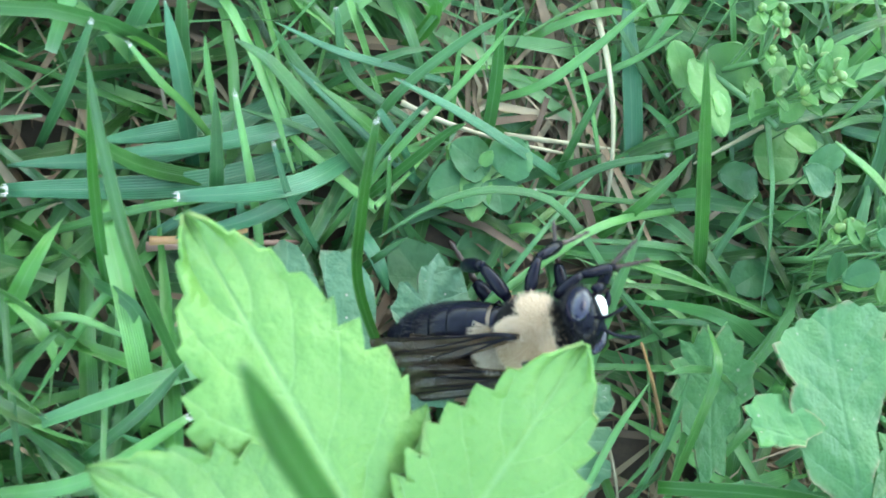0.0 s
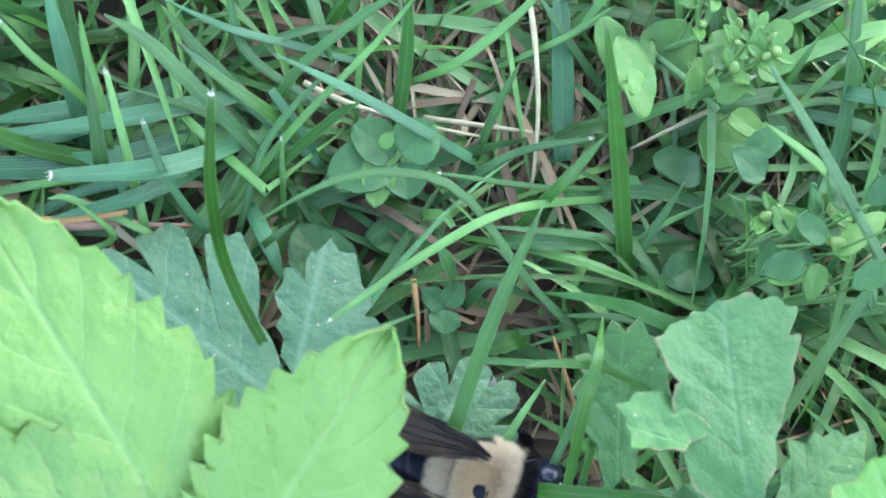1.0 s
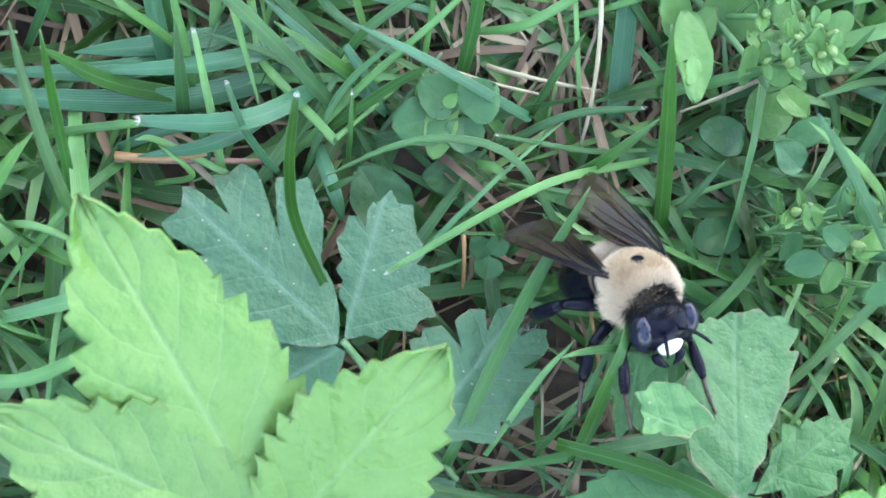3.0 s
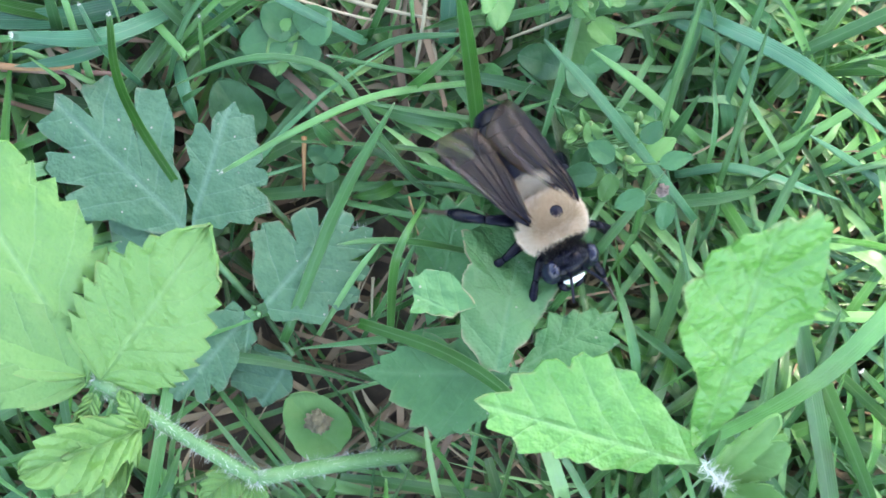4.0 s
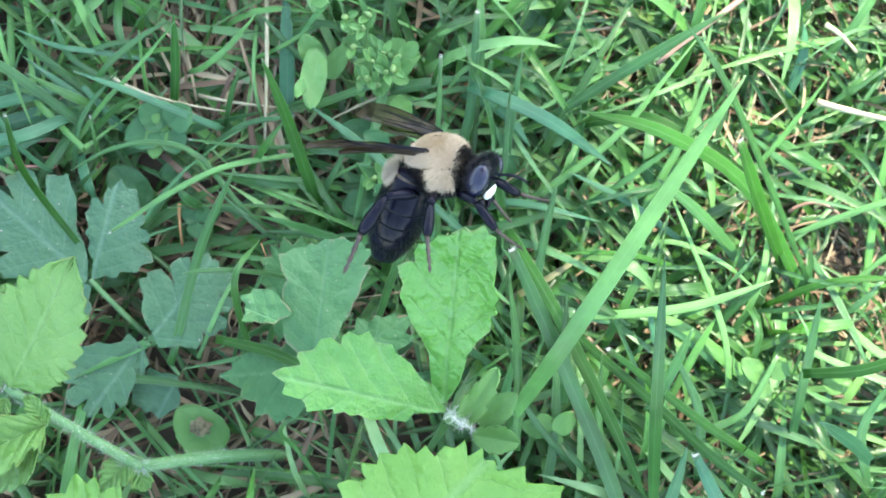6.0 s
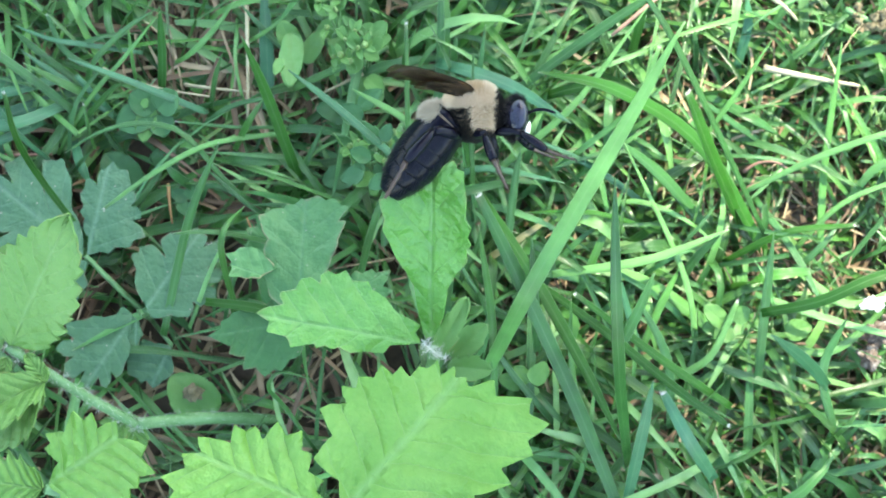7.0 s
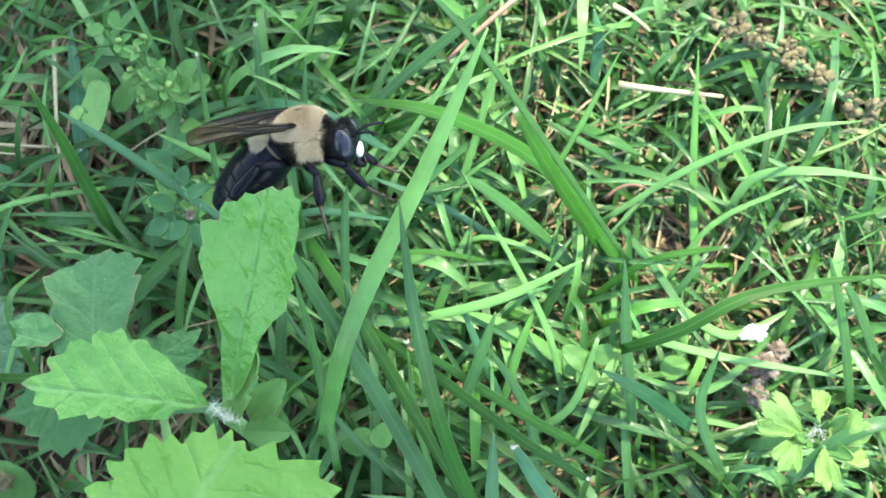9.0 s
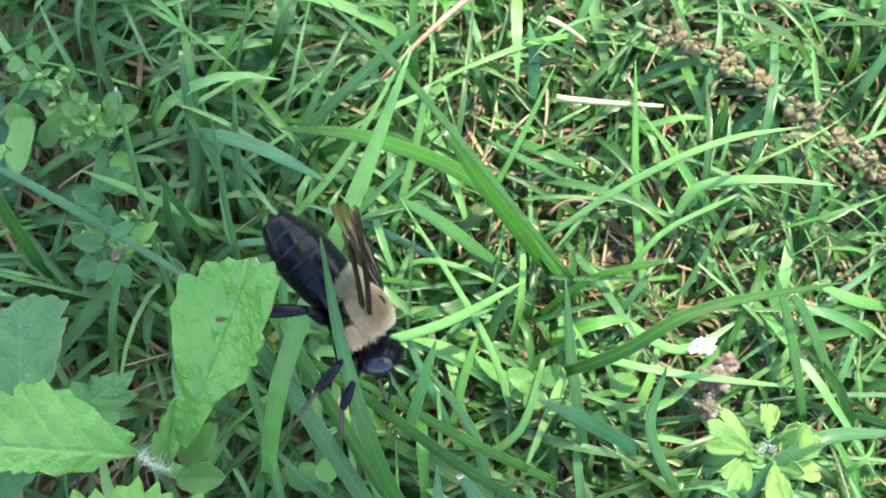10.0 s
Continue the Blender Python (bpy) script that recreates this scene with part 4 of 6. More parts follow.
grass_blade([(-38.2, -18.1, 6.0), (-31.6, -17.8, 9.0), (-24.4, -14.2, 10.0)], 1.1, 'bright')
grass_blade([(-21.7, -24.0, 50.0), (-25.1, -19.6, 55.0), (-26.7, -17.1, 58.0)], 1.22, 'dark')
grass_blade([(88.6, -35.2, 2.0), (73.8, -23.4, 4.0), (62.0, -20.5, 5.0)], 1.83, 'bright')
grass_blade([(48.6, -35.8, 6.0), (54.3, -24.2, 24.8), (65.0, -7.9, 31.0), (72.7, 4.3, 37.6)], 2.07, 'bright')
grass_blade([(66.6, -55.4, 6.0), (59.9, -39.0, 14.0), (52.9, -24.1, 22.0), (47.7, -13.6, 28.0)], 1.95, 'mid')
grass_blade([(92.4, -19.9, 2.0), (81.8, -4.9, 10.0), (68.0, 1.1, 20.0), (57.3, 3.6, 22.0)], 1.95, 'dark')
grass_blade([(45.0, 9.9, 8.0), (53.7, 4.2, 15.0), (61.7, -2.7, 18.8)], 1.83, 'blue')
grass_blade([(91.2, -17.7, 6.0), (72.5, 2.2, 34.0), (65.0, 9.1, 42.0)], 0.85, 'mid')
grass_blade([(67.8, -48.8, 8.0), (63.3, -38.4, 28.0), (61.2, -26.9, 40.0), (60.8, -15.8, 46.0)], 1.46, 'mid')
grass_blade([(86.0, -29.4, 16.0), (91.6, -28.7, 22.0), (101.5, -25.6, 24.0), (118.7, -25.1, 22.0)], 1.46, 'dark')
grass_blade([(100.6, -20.2, 2.0), (101.5, -7.6, 5.0), (104.0, 9.7, 10.3)], 1.1, 'bright')
grass_blade([(105.1, -13.0, 3.0), (108.4, -8.5, 9.0), (116.3, -9.3, 12.0), (126.8, -11.3, 10.0)], 1.22, 'bright')
grass_blade([(88.0, -11.3, 6.0), (99.2, -7.3, 14.0), (110.2, -5.1, 18.0), (121.3, -4.3, 16.0)], 0.85, 'bright')
grass_blade([(90.5, -39.6, 24.0), (84.9, -36.4, 32.0), (79.0, -33.3, 38.0)], 1.59, 'blue')
grass_blade([(84.5, -16.4, 2.0), (76.4, -8.7, 8.0), (69.2, -3.6, 12.0)], 1.71, 'mid')
grass_blade([(89.2, -15.6, 2.0), (81.1, -7.1, 16.0), (76.3, -0.6, 24.0)], 1.83, 'dark')
grass_blade([(59.7, -21.5, 6.0), (72.8, -20.6, 10.0), (83.7, -17.4, 13.0)], 1.22, 'bright')
grass_blade([(88.3, -39.5, 4.0), (87.1, -28.8, 14.0), (87.3, -19.2, 20.0)], 1.34, 'mid')
grass_blade([(66.1, -33.7, 14.0), (68.7, -28.7, 17.0), (71.4, -23.3, 18.0)], 1.34, 'mid')
grass_blade([(55.8, -32.5, 12.0), (54.8, -26.6, 20.0), (54.2, -18.9, 26.0)], 1.22, 'mid')
grass_blade([(31.7, -22.1, 6.0), (34.7, -14.1, 16.0), (38.5, -7.2, 22.0)], 0.98, 'mid')
grass_blade([(67.3, -53.3, 8.0), (68.1, -44.9, 16.0), (68.8, -37.5, 22.6)], 1.59, 'blue')
grass_blade([(79.6, -51.5, 8.0), (74.9, -45.5, 14.0), (71.6, -39.2, 16.0)], 1.83, 'blue')
grass_blade([(40.7, -14.7, 4.0), (39.9, -4.7, 14.0), (40.1, 9.5, 26.0)], 0.73, 'mid')
grass_blade([(47.4, -8.2, 20.0), (46.1, -6.3, 30.0), (45.1, -3.7, 38.0)], 0.73, 'mid')
grass_blade([(110.4, -27.5, 4.0), (97.7, -35.0, 8.0), (87.0, -31.0, 8.0)], 1.1, 'mid')
grass_blade([(112.1, -3.6, 2.0), (113.0, -1.1, 8.0), (114.5, 2.0, 12.0)], 1.46, 'dark')
grass_blade([(56.3, 6.1, 4.0), (68.1, 12.4, 12.0), (78.1, 17.6, 16.0)], 1.46, 'mid')
grass_blade([(44.5, 10.2, 2.0), (49.8, 6.8, 5.0), (53.5, 2.2, 4.0)], 1.46, 'blue')
grass_blade([(42.2, -2.0, 0.0), (45.0, 6.1, 6.0), (45.9, 18.9, 12.0)], 1.34, 'mid')
grass_blade([(132.6, -27.1, 2.0), (125.1, -25.7, 8.0), (120.4, -23.1, 10.0)], 1.59, 'bright')
grass_blade([(122.2, -37.4, 4.0), (117.6, -28.1, 12.0), (115.6, -24.5, 14.0)], 1.34, 'mid')
grass_blade([(88.8, -26.0, 6.0), (99.4, -31.1, 10.0), (117.9, -36.2, 8.0)], 0.98, 'bright')
grass_blade([(96.4, -22.2, 2.0), (102.5, -28.3, 6.0), (112.2, -25.5, 6.0)], 1.22, 'bright')
grass_blade([(77.6, -25.1, 2.0), (80.1, -20.5, 8.0), (82.7, -17.9, 12.0)], 1.22, 'mid')
grass_blade([(102.5, -46.9, 18.0), (110.9, -42.1, 22.0), (122.3, -43.0, 20.0)], 1.71, 'mid')
grass_blade([(101.9, 8.1, 2.0), (111.9, 9.1, 8.0), (120.3, 5.3, 6.0)], 1.22, 'mid')
grass_blade([(90.9, 9.0, 2.0), (91.7, 13.9, 6.0), (91.5, 18.0, 8.0)], 1.46, 'blue')
grass_blade([(85.4, 4.9, 2.0), (90.5, 0.7, 5.0), (95.5, -2.2, 4.0)], 1.59, 'mid')
grass_blade([(91.6, -11.3, 2.0), (95.2, -20.4, 6.0), (98.1, -29.3, 8.0)], 1.1, 'mid')
grass_blade([(99.0, -46.4, 4.0), (95.8, -37.6, 10.0), (98.4, -30.7, 14.0)], 1.34, 'mid')
grass_blade([(125.1, 12.1, 6.0), (120.0, -0.1, 10.0), (114.9, -10.1, 4.0)], 1.22, 'mid')
grass_blade([(67.4, -9.7, 2.0), (72.9, 1.2, 10.0), (75.9, 8.8, 14.0)], 0.98, 'bright')
grass_blade([(74.4, -37.8, 4.0), (80.2, -34.8, 9.0), (84.1, -27.4, 12.0)], 0.98, 'bright')
grass_blade([(50.2, -39.1, 6.0), (49.7, -27.5, 14.0), (48.2, -16.0, 20.0)], 1.1, 'mid')
grass_blade([(-11.2, 1.0, 0.0), (-4.9, 7.5, 6.0), (1.6, 13.4, 9.0), (6.4, 18.4, 11.0)], 0.61, 'bright')
grass_blade([(-4.4, 4.5, 0.0), (-11.3, 9.4, 4.0), (-18.7, 11.5, 6.0)], 0.61, 'mid')
grass_blade([(15.8, 20.5, 1.0), (15.6, 12.1, 3.0), (17.0, 4.3, 0.0)], 0.49, 'bright')
grass_blade([(25.7, 12.5, 0.0), (20.9, 16.3, 4.0), (17.1, 20.2, 7.0)], 0.85, 'mid')
grass_blade([(8.1, 2.8, 0.0), (14.4, 5.8, 4.0), (20.9, 6.5, 6.0)], 0.73, 'mid')
grass_blade([(14.1, 15.4, 0.0), (20.0, 16.5, 5.0), (24.1, 18.3, 8.0)], 0.61, 'bright')
grass_blade([(48.7, -8.3, 0.0), (56.1, -3.5, 6.0), (64.6, 2.8, 10.0), (74.8, 14.8, 14.0)], 0.98, 'bright')
grass_blade([(50.2, -4.1, 0.0), (50.4, 3.9, 6.0), (51.9, 14.0, 12.0)], 1.1, 'mid')
grass_blade([(60.7, 5.3, 4.0), (66.7, 5.4, 8.0), (71.3, 3.7, 10.0), (79.4, -1.4, 8.0)], 1.71, 'dark')
grass_blade([(75.8, -12.0, 2.0), (66.6, -6.1, 6.0), (58.1, -1.9, 8.0)], 0.98, 'blue')
grass_blade([(81.3, -5.5, 2.0), (71.4, -3.9, 6.0), (60.3, -6.4, 8.0)], 0.98, 'mid')
grass_blade([(57.1, -7.1, 0.0), (62.5, -14.4, 5.0), (71.2, -17.1, 7.0)], 0.73, 'mid')
grass_blade([(81.4, -5.5, 2.0), (87.4, 2.1, 8.0), (93.0, 9.9, 12.0)], 0.73, 'bright')
grass_blade([(85.9, -20.6, 2.0), (93.4, -17.6, 8.0), (102.8, -17.3, 10.0)], 0.98, 'dark')
grass_blade([(95.5, -20.6, 2.0), (102.5, -13.7, 8.0), (113.3, -10.3, 10.0)], 0.73, 'bright')
grass_blade([(53.4, -19.0, 4.0), (54.4, -10.0, 10.0), (55.4, -4.6, 14.0)], 1.1, 'mid')
grass_blade([(48.3, -6.2, 4.0), (54.8, -20.8, 14.0), (61.0, -35.4, 18.0), (64.9, -44.8, 18.0)], 1.59, 'dark')
grass_blade([(55.5, -21.1, 6.0), (64.3, -30.5, 16.0), (72.7, -39.1, 20.0), (79.2, -43.8, 18.0)], 1.22, 'dark')
grass_blade([(72.4, -33.0, 2.0), (74.9, -26.8, 6.0), (77.7, -21.7, 8.0)], 1.1, 'bright')
grass_blade([(66.5, -14.5, 2.0), (71.4, -11.5, 6.0), (78.2, -14.4, 8.0), (84.9, -19.4, 6.0)], 0.73, 'bright')
grass_blade([(57.6, -25.1, 1.0), (61.5, -18.9, 5.0), (68.1, -13.7, 8.0)], 0.85, 'mid')
grass_blade([(46.3, -22.1, 2.0), (50.0, -14.8, 8.0), (48.5, -12.1, 10.0)], 0.85, 'mid')
grass_blade([(80.5, -35.3, 2.0), (78.2, -23.2, 8.0), (70.2, -3.9, 12.0)], 0.85, 'bright')
grass_blade([(122.5, -14.2, 1.0), (121.6, 0.7, 7.0), (117.6, 11.4, 11.0)], 0.98, 'mid')
grass_blade([(96.4, -4.3, 1.0), (88.7, -0.6, 5.0), (82.6, 3.1, 8.0)], 0.98, 'mid')
grass_blade([(116.3, -39.8, 6.0), (114.2, -29.9, 14.0), (112.7, -20.9, 18.0)], 1.22, 'mid')
grass_blade([(-20.5, 4.8, 1.0), (-20.3, 5.5, 4.0), (-20.7, 11.3, 11.0)], 1.22, 'mid')
grass_blade([(-16.7, -1.6, 1.0), (-17.0, 0.3, 3.0), (-17.9, 4.7, 7.0), (-19.2, 10.4, 11.0)], 0.73, 'bright')
grass_blade([(-8.2, 8.0, 3.0), (-13.0, 4.6, 7.0), (-17.4, 3.4, 8.0), (-23.7, 3.5, 7.0)], 1.71, 'blue')
grass_blade([(-12.5, 5.6, 2.0), (-15.4, 3.1, 5.0), (-18.9, 1.5, 6.0), (-24.0, 0.7, 5.0)], 1.34, 'blue')
grass_blade([(-3.5, 7.5, 2.0), (-4.9, 8.2, 4.0), (-8.5, 9.5, 8.0), (-12.8, 11.6, 11.0)], 1.22, 'mid')
grass_blade([(11.0, 6.0, 2.0), (9.8, 5.9, 4.0), (0.5, 9.3, 9.0), (-6.4, 11.6, 12.0)], 0.98, 'blue')
grass_blade([(-8.3, 4.1, 1.0), (-7.6, 4.0, 3.0), (-1.6, 7.8, 8.0), (0.4, 8.7, 9.0)], 0.85, 'dark')
grass_blade([(-9.5, 0.1, 1.0), (-6.9, 6.6, 6.0), (-1.3, 12.0, 10.0)], 0.61, 'mid')
grass_blade([(-6.6, 10.7, 7.0), (-4.3, 8.1, 5.0), (-1.9, 5.8, 1.0)], 0.85, 'blue')
grass_blade([(-8.8, -2.2, 1.0), (-6.9, -1.3, 4.0), (-5.0, -0.3, 6.0)], 0.61, 'mid')
grass_blade([(-8.5, 2.6, 1.0), (-7.2, -1.2, 3.0), (-6.0, -4.4, 2.0)], 1.34, 'blue')
grass_blade([(8.6, -5.5, 2.0), (7.1, -4.6, 7.0), (6.0, -3.3, 9.0)], 1.22, 'mid')
grass_blade([(22.9, 8.3, 2.0), (27.8, 9.2, 6.0), (35.5, 11.1, 9.0)], 1.1, 'mid')
grass_blade([(23.4, -3.0, 1.0), (27.5, -1.0, 4.0), (31.6, 0.5, 6.0)], 0.49, 'bright')
grass_blade([(34.6, 2.5, 2.0), (34.7, 1.2, 5.0), (40.8, 0.6, 4.0)], 0.61, 'mid')
grass_blade([(33.8, -6.3, 6.0), (31.8, -3.9, 11.0), (29.9, -1.5, 15.0)], 0.24, 'bright')
grass_blade([(42.3, -6.0, 4.0), (42.0, -3.2, 12.0), (42.7, 0.4, 18.0)], 1.22, 'mid')
grass_blade([(47.6, 9.3, 6.0), (47.4, 10.8, 9.0), (47.7, 12.6, 11.0)], 0.98, 'mid')
grass_blade([(40.1, 10.8, 4.0), (40.8, 12.4, 8.0), (42.2, 14.5, 10.0)], 0.61, 'mid')
grass_blade([(-11.9, -0.2, 2.0), (-13.6, 1.3, 5.0), (-15.2, 3.3, 8.0), (-16.5, 6.3, 11.0)], 0.65, 'blue')
grass_blade([(-8.7, 12.2, 2.0), (-13.4, 10.4, 4.0), (-17.0, 9.2, 5.0), (-22.3, 8.3, 5.0), (-29.8, 8.0, 4.0)], 1.6, 'blue')
grass_blade([(-19.6, 7.2, 3.0), (-20.1, 10.1, 6.0), (-20.9, 13.1, 9.0), (-21.2, 15.5, 11.0)], 0.65, 'bright')
grass_blade([(-20.0, 9.9, 2.0), (-22.6, 11.5, 6.0), (-24.8, 12.5, 9.0), (-26.9, 14.5, 11.0)], 0.7, 'bright')
grass_blade([(-6.1, 4.9, 2.0), (-10.0, 8.2, 6.0), (-14.5, 11.7, 10.0), (-16.7, 13.1, 12.0), (-19.1, 14.3, 13.0)], 1.25, 'mid')
grass_blade([(1.9, 15.3, 2.0), (-5.3, 15.8, 5.0), (-10.0, 16.2, 7.0), (-14.9, 18.2, 8.0)], 0.75, 'blue')
grass_blade([(-2.2, 5.6, 2.0), (-6.5, 8.9, 4.0), (-10.1, 11.6, 6.0), (-14.1, 14.6, 8.0)], 1.0, 'blue')
grass_blade([(1.0, 9.6, 2.0), (1.1, 13.6, 6.0), (1.2, 17.9, 9.0)], 0.5, 'bright')
grass_blade([(4.5, 8.7, 2.0), (5.3, 14.1, 5.0), (5.6, 20.1, 8.0)], 1.25, 'dark')
grass_blade([(-5.6, 1.3, 1.0), (-5.7, 3.8, 4.0), (-5.8, 6.6, 6.0)], 0.45, 'mid')
grass_blade([(23.3, 3.1, 2.0), (16.0, 2.5, 5.0), (7.4, 3.5, 6.0)], 0.5, 'mid')
grass_blade([(-22.8, -1.3, 1.0), (-19.4, -0.7, 4.0), (-22.1, 1.5, 7.0)], 0.5, 'bright')
grass_blade([(-14.7, -1.3, 2.0), (-17.7, 0.1, 4.0), (-22.5, 2.2, 5.0), (-24.1, 2.0, 6.0)], 0.6, 'bright')
grass_blade([(-25.8, 1.7, 2.0), (-21.1, 3.3, 4.0), (-13.5, 4.1, 5.0)], 0.9, 'blue')
grass_blade([(-18.3, -0.2, 2.0), (-18.4, 2.1, 4.0), (-18.9, 4.6, 5.0)], 0.8, 'blue')
grass_blade([(9.5, -7.1, 1.0), (11.5, -5.6, 4.0), (16.0, -7.5, 3.0)], 0.9, 'mid')
grass_blade([(20.1, -10.5, 2.0), (16.8, -8.9, 5.0), (11.1, -3.6, 8.0)], 0.6, 'mid')
grass_blade([(28.9, -11.4, 2.0), (22.3, -9.4, 5.0), (16.8, -8.9, 5.0)], 0.6, 'mid')
grass_blade([(52.8, 10.9, 2.0), (43.7, 9.9, 6.0), (37.2, 7.8, 8.0)], 0.8, 'mid')
grass_blade([(51.9, 16.8, 6.0), (44.7, 12.4, 8.0), (41.8, 9.6, 4.0)], 0.7, 'bright')
grass_blade([(40.9, 16.9, 8.0), (42.8, 17.5, 9.0), (47.8, 19.9, 8.0)], 0.6, 'bright')
grass_blade([(35.3, -9.4, 3.0), (38.1, -9.0, 8.0), (44.8, -9.9, 9.0)], 0.8, 'mid')
grass_blade([(12.3, -25.9, 2.0), (14.8, -20.0, 8.0), (17.7, -13.5, 10.0)], 0.6, 'mid')
grass_blade([(55.3, -28.3, 3.0), (47.5, -21.8, 8.0), (39.0, -1.2, 16.0)], 0.5, 'mid')
grass_blade([(72.3, -33.1, 2.0), (69.7, -25.6, 6.0), (68.1, -20.0, 8.0)], 1.0, 'blue')
grass_blade([(83.7, -41.8, 6.0), (73.4, -35.2, 12.0), (60.6, -25.6, 18.0)], 1.2, 'dark')
grass_blade([(49.1, -12.7, 3.0), (48.9, -1.8, 12.0), (49.3, 8.0, 18.0)], 0.7, 'mid')
grass_blade([(76.5, -16.0, 4.0), (65.7, -13.4, 9.0), (55.9, -13.0, 10.0)], 0.7, 'dark')
grass_blade([(45.2, -6.8, 4.0), (50.9, -6.0, 8.0), (62.1, -8.9, 9.0)], 1.0, 'blue')
grass_blade([(62.6, -43.9, 4.0), (60.7, -34.5, 10.0), (60.5, -25.9, 15.0)], 0.8, 'mid')
grass_blade([(75.7, -44.3, 2.0), (74.6, -34.7, 8.0), (70.3, -26.2, 12.0)], 1.3, 'mid')
grass_blade([(59.8, -43.7, 2.0), (53.4, -36.3, 8.0), (49.3, -30.4, 12.0)], 0.9, 'mid')
grass_blade([(24.9, -44.6, 2.0), (21.1, -37.9, 8.0), (19.4, -35.2, 12.0), (21.3, -33.3, 14.0), (25.2, -34.5, 12.0)], 0.55, 'mid')
grass_blade([(25.4, -9.6, -2.0), (22.6, -0.6, 7.0), (20.6, 5.6, 13.0), (18.4, 11.2, 19.2)], 1.6, 'dark')
grass_blade([(11.5, -23.2, 12.0), (19.0, -25.0, 17.0), (24.0, -27.5, 20.6), (28.5, -31.5, 21.6)], 1.3, 'dark')
small_weed("round-leaved weed with four pale green leaves", (3.3, 9.2, -3.0), [
    ((2.5, 6.8, 3.0), (0.4, 8.3, 4.0), 3.4),
    ((2.7, 6.9, 2.0), (-0.9, 3.6, 2.0), 3.4),
    ((3.0, 7.0, 4.0), (1.9, 1.4, 4.0), 3.1),
    ((3.6, 7.6, 2.0), (6.9, 5.5, 3.0), 3.4),
    ((2.5, 5.9, 6.0), (3.3, 6.8, 7.0), 1.2)], leaf_pale)
small_weed("yellow-green rosette weed with upright oval leaves", (29.0, 18.7, -3.0), [
    ((24.6, 15.2, 8.0), (23.8, 6.6, 12.0), 3.6),
    ((24.5, 13.4, 6.0), (22.8, 17.2, 8.0), 3.4),
    ((29.1, 14.6, 3.0), (31.7, 17.6, 6.0), 5.6),
    ((25.5, 12.1, 4.0), (28.6, 16.5, 5.0), 3.0),
    ((23.1, 10.0, 13.0), (22.2, 7.5, 14.0), 1.5)], leaf_pale)
small_weed("small weed with bluish oval leaves and pale buds", (40.6, 16.9, -3.0), [
    ((33.5, 11.8, 10.0), (29.7, 12.3, 12.0), 2.4),
    ((33.9, 10.6, 10.0), (32.1, 8.7, 9.0), 2.4),
    ((35.1, 11.0, 12.0), (37.2, 12.1, 13.0), 2.2),
    ((34.6, 10.6, 12.0), (36.6, 9.6, 12.0), 1.8),
    ((33.3, 10.7, 14.0), (33.1, 12.3, 16.0), 1.8),
    ((35.8, 13.0, 12.0), (37.9, 14.5, 13.0), 2.3),
    ((34.7, 8.8, 6.0), (36.9, 6.4, 7.0), 2.7),
    ((32.6, 7.2, 3.0), (37.1, 6.6, 4.0), 5.5)], leaf_pale)
small_weed("single heart-shaped weed leaf on a thin stalk", (33.6, 4.4, -4.0), [
    ((32.3, 4.1, 3.0), (27.3, 5.0, 5.0), 3.8)])
small_weed("single round weed leaf low among the grass", (32.5, -1.6, -4.0), [
    ((32.4, -3.9, 2.0), (27.6, -5.9, 3.0), 4.3),
    ((31.1, 1.0, 1.0), (35.8, 0.4, 1.0), 4.5)])
small_weed("leafy weed with oval leaves and withered whitish flowers", (43.5, -3.0, -4.0), [
    ((33.0, -3.1, 10.0), (29.9, -1.2, 13.3), 1.6),
    ((33.5, -4.9, 12.0), (32.2, -7.4, 11.2), 1.8),
    ((36.5, -3.6, 14.0), (35.3, -1.3, 16.5), 1.3),
    ((37.3, -4.1, 14.0), (38.2, -2.7, 15.6), 1.2),
    ((36.8, -4.8, 15.0), (38.2, -6.1, 14.2), 1.7),
    ((35.8, -5.2, 13.0), (33.4, -3.7, 14.6), 1.2),
    ((35.3, -5.7, 13.0), (36.2, -7.7, 12.2), 1.6),
    ((41.6, -7.4, 12.0), (42.7, -10.6, 10.4), 1.5)], None, 0.95)
small_weed("leafy weed with oval leaves and a withered whitish flower", (36.5, -3.5, 0.0), [
    ((35.5, -4.4, 20.0), (33.7, -1.9, 21.6), 2.1),
    ((36.3, -4.6, 22.0), (37.4, -2.9, 23.6), 1.9),
    ((34.6, -6.1, 18.0), (32.0, -4.8, 18.8), 2.3),
    ((36.7, -9.4, 22.0), (34.2, -10.6, 21.2), 2.1),
    ((38.1, -10.0, 24.0), (38.2, -12.5, 23.2), 1.9),
    ((33.6, -7.4, 16.0), (30.5, -8.0, 15.2), 2.5),
    ((37.3, -6.6, 24.0), (40.0, -5.8, 24.8), 1.7),
    ((33.6, 0.7, 12.0), (30.9, 3.0, 12.8), 3.1),
    ((33.3, 3.3, 10.0), (36.7, 5.3, 11.6), 2.6)], None, 0.95)
small_weed("large round weed leaf lying on the soil", (-1.1, -1.9, -4.0), [
    ((-0.4, -5.0, -1.0), (-4.4, 0.9, 0.0), 5.9)])
small_weed("dark green oval weed leaf lying in the grass", (8.2, 1.1, -4.0), [
    ((9.1, 1.1, -2.0), (1.9, 0.0, -1.0), 4.6),
    ((11.6, 11.7, -2.0), (5.9, 12.5, -1.0), 3.1)])
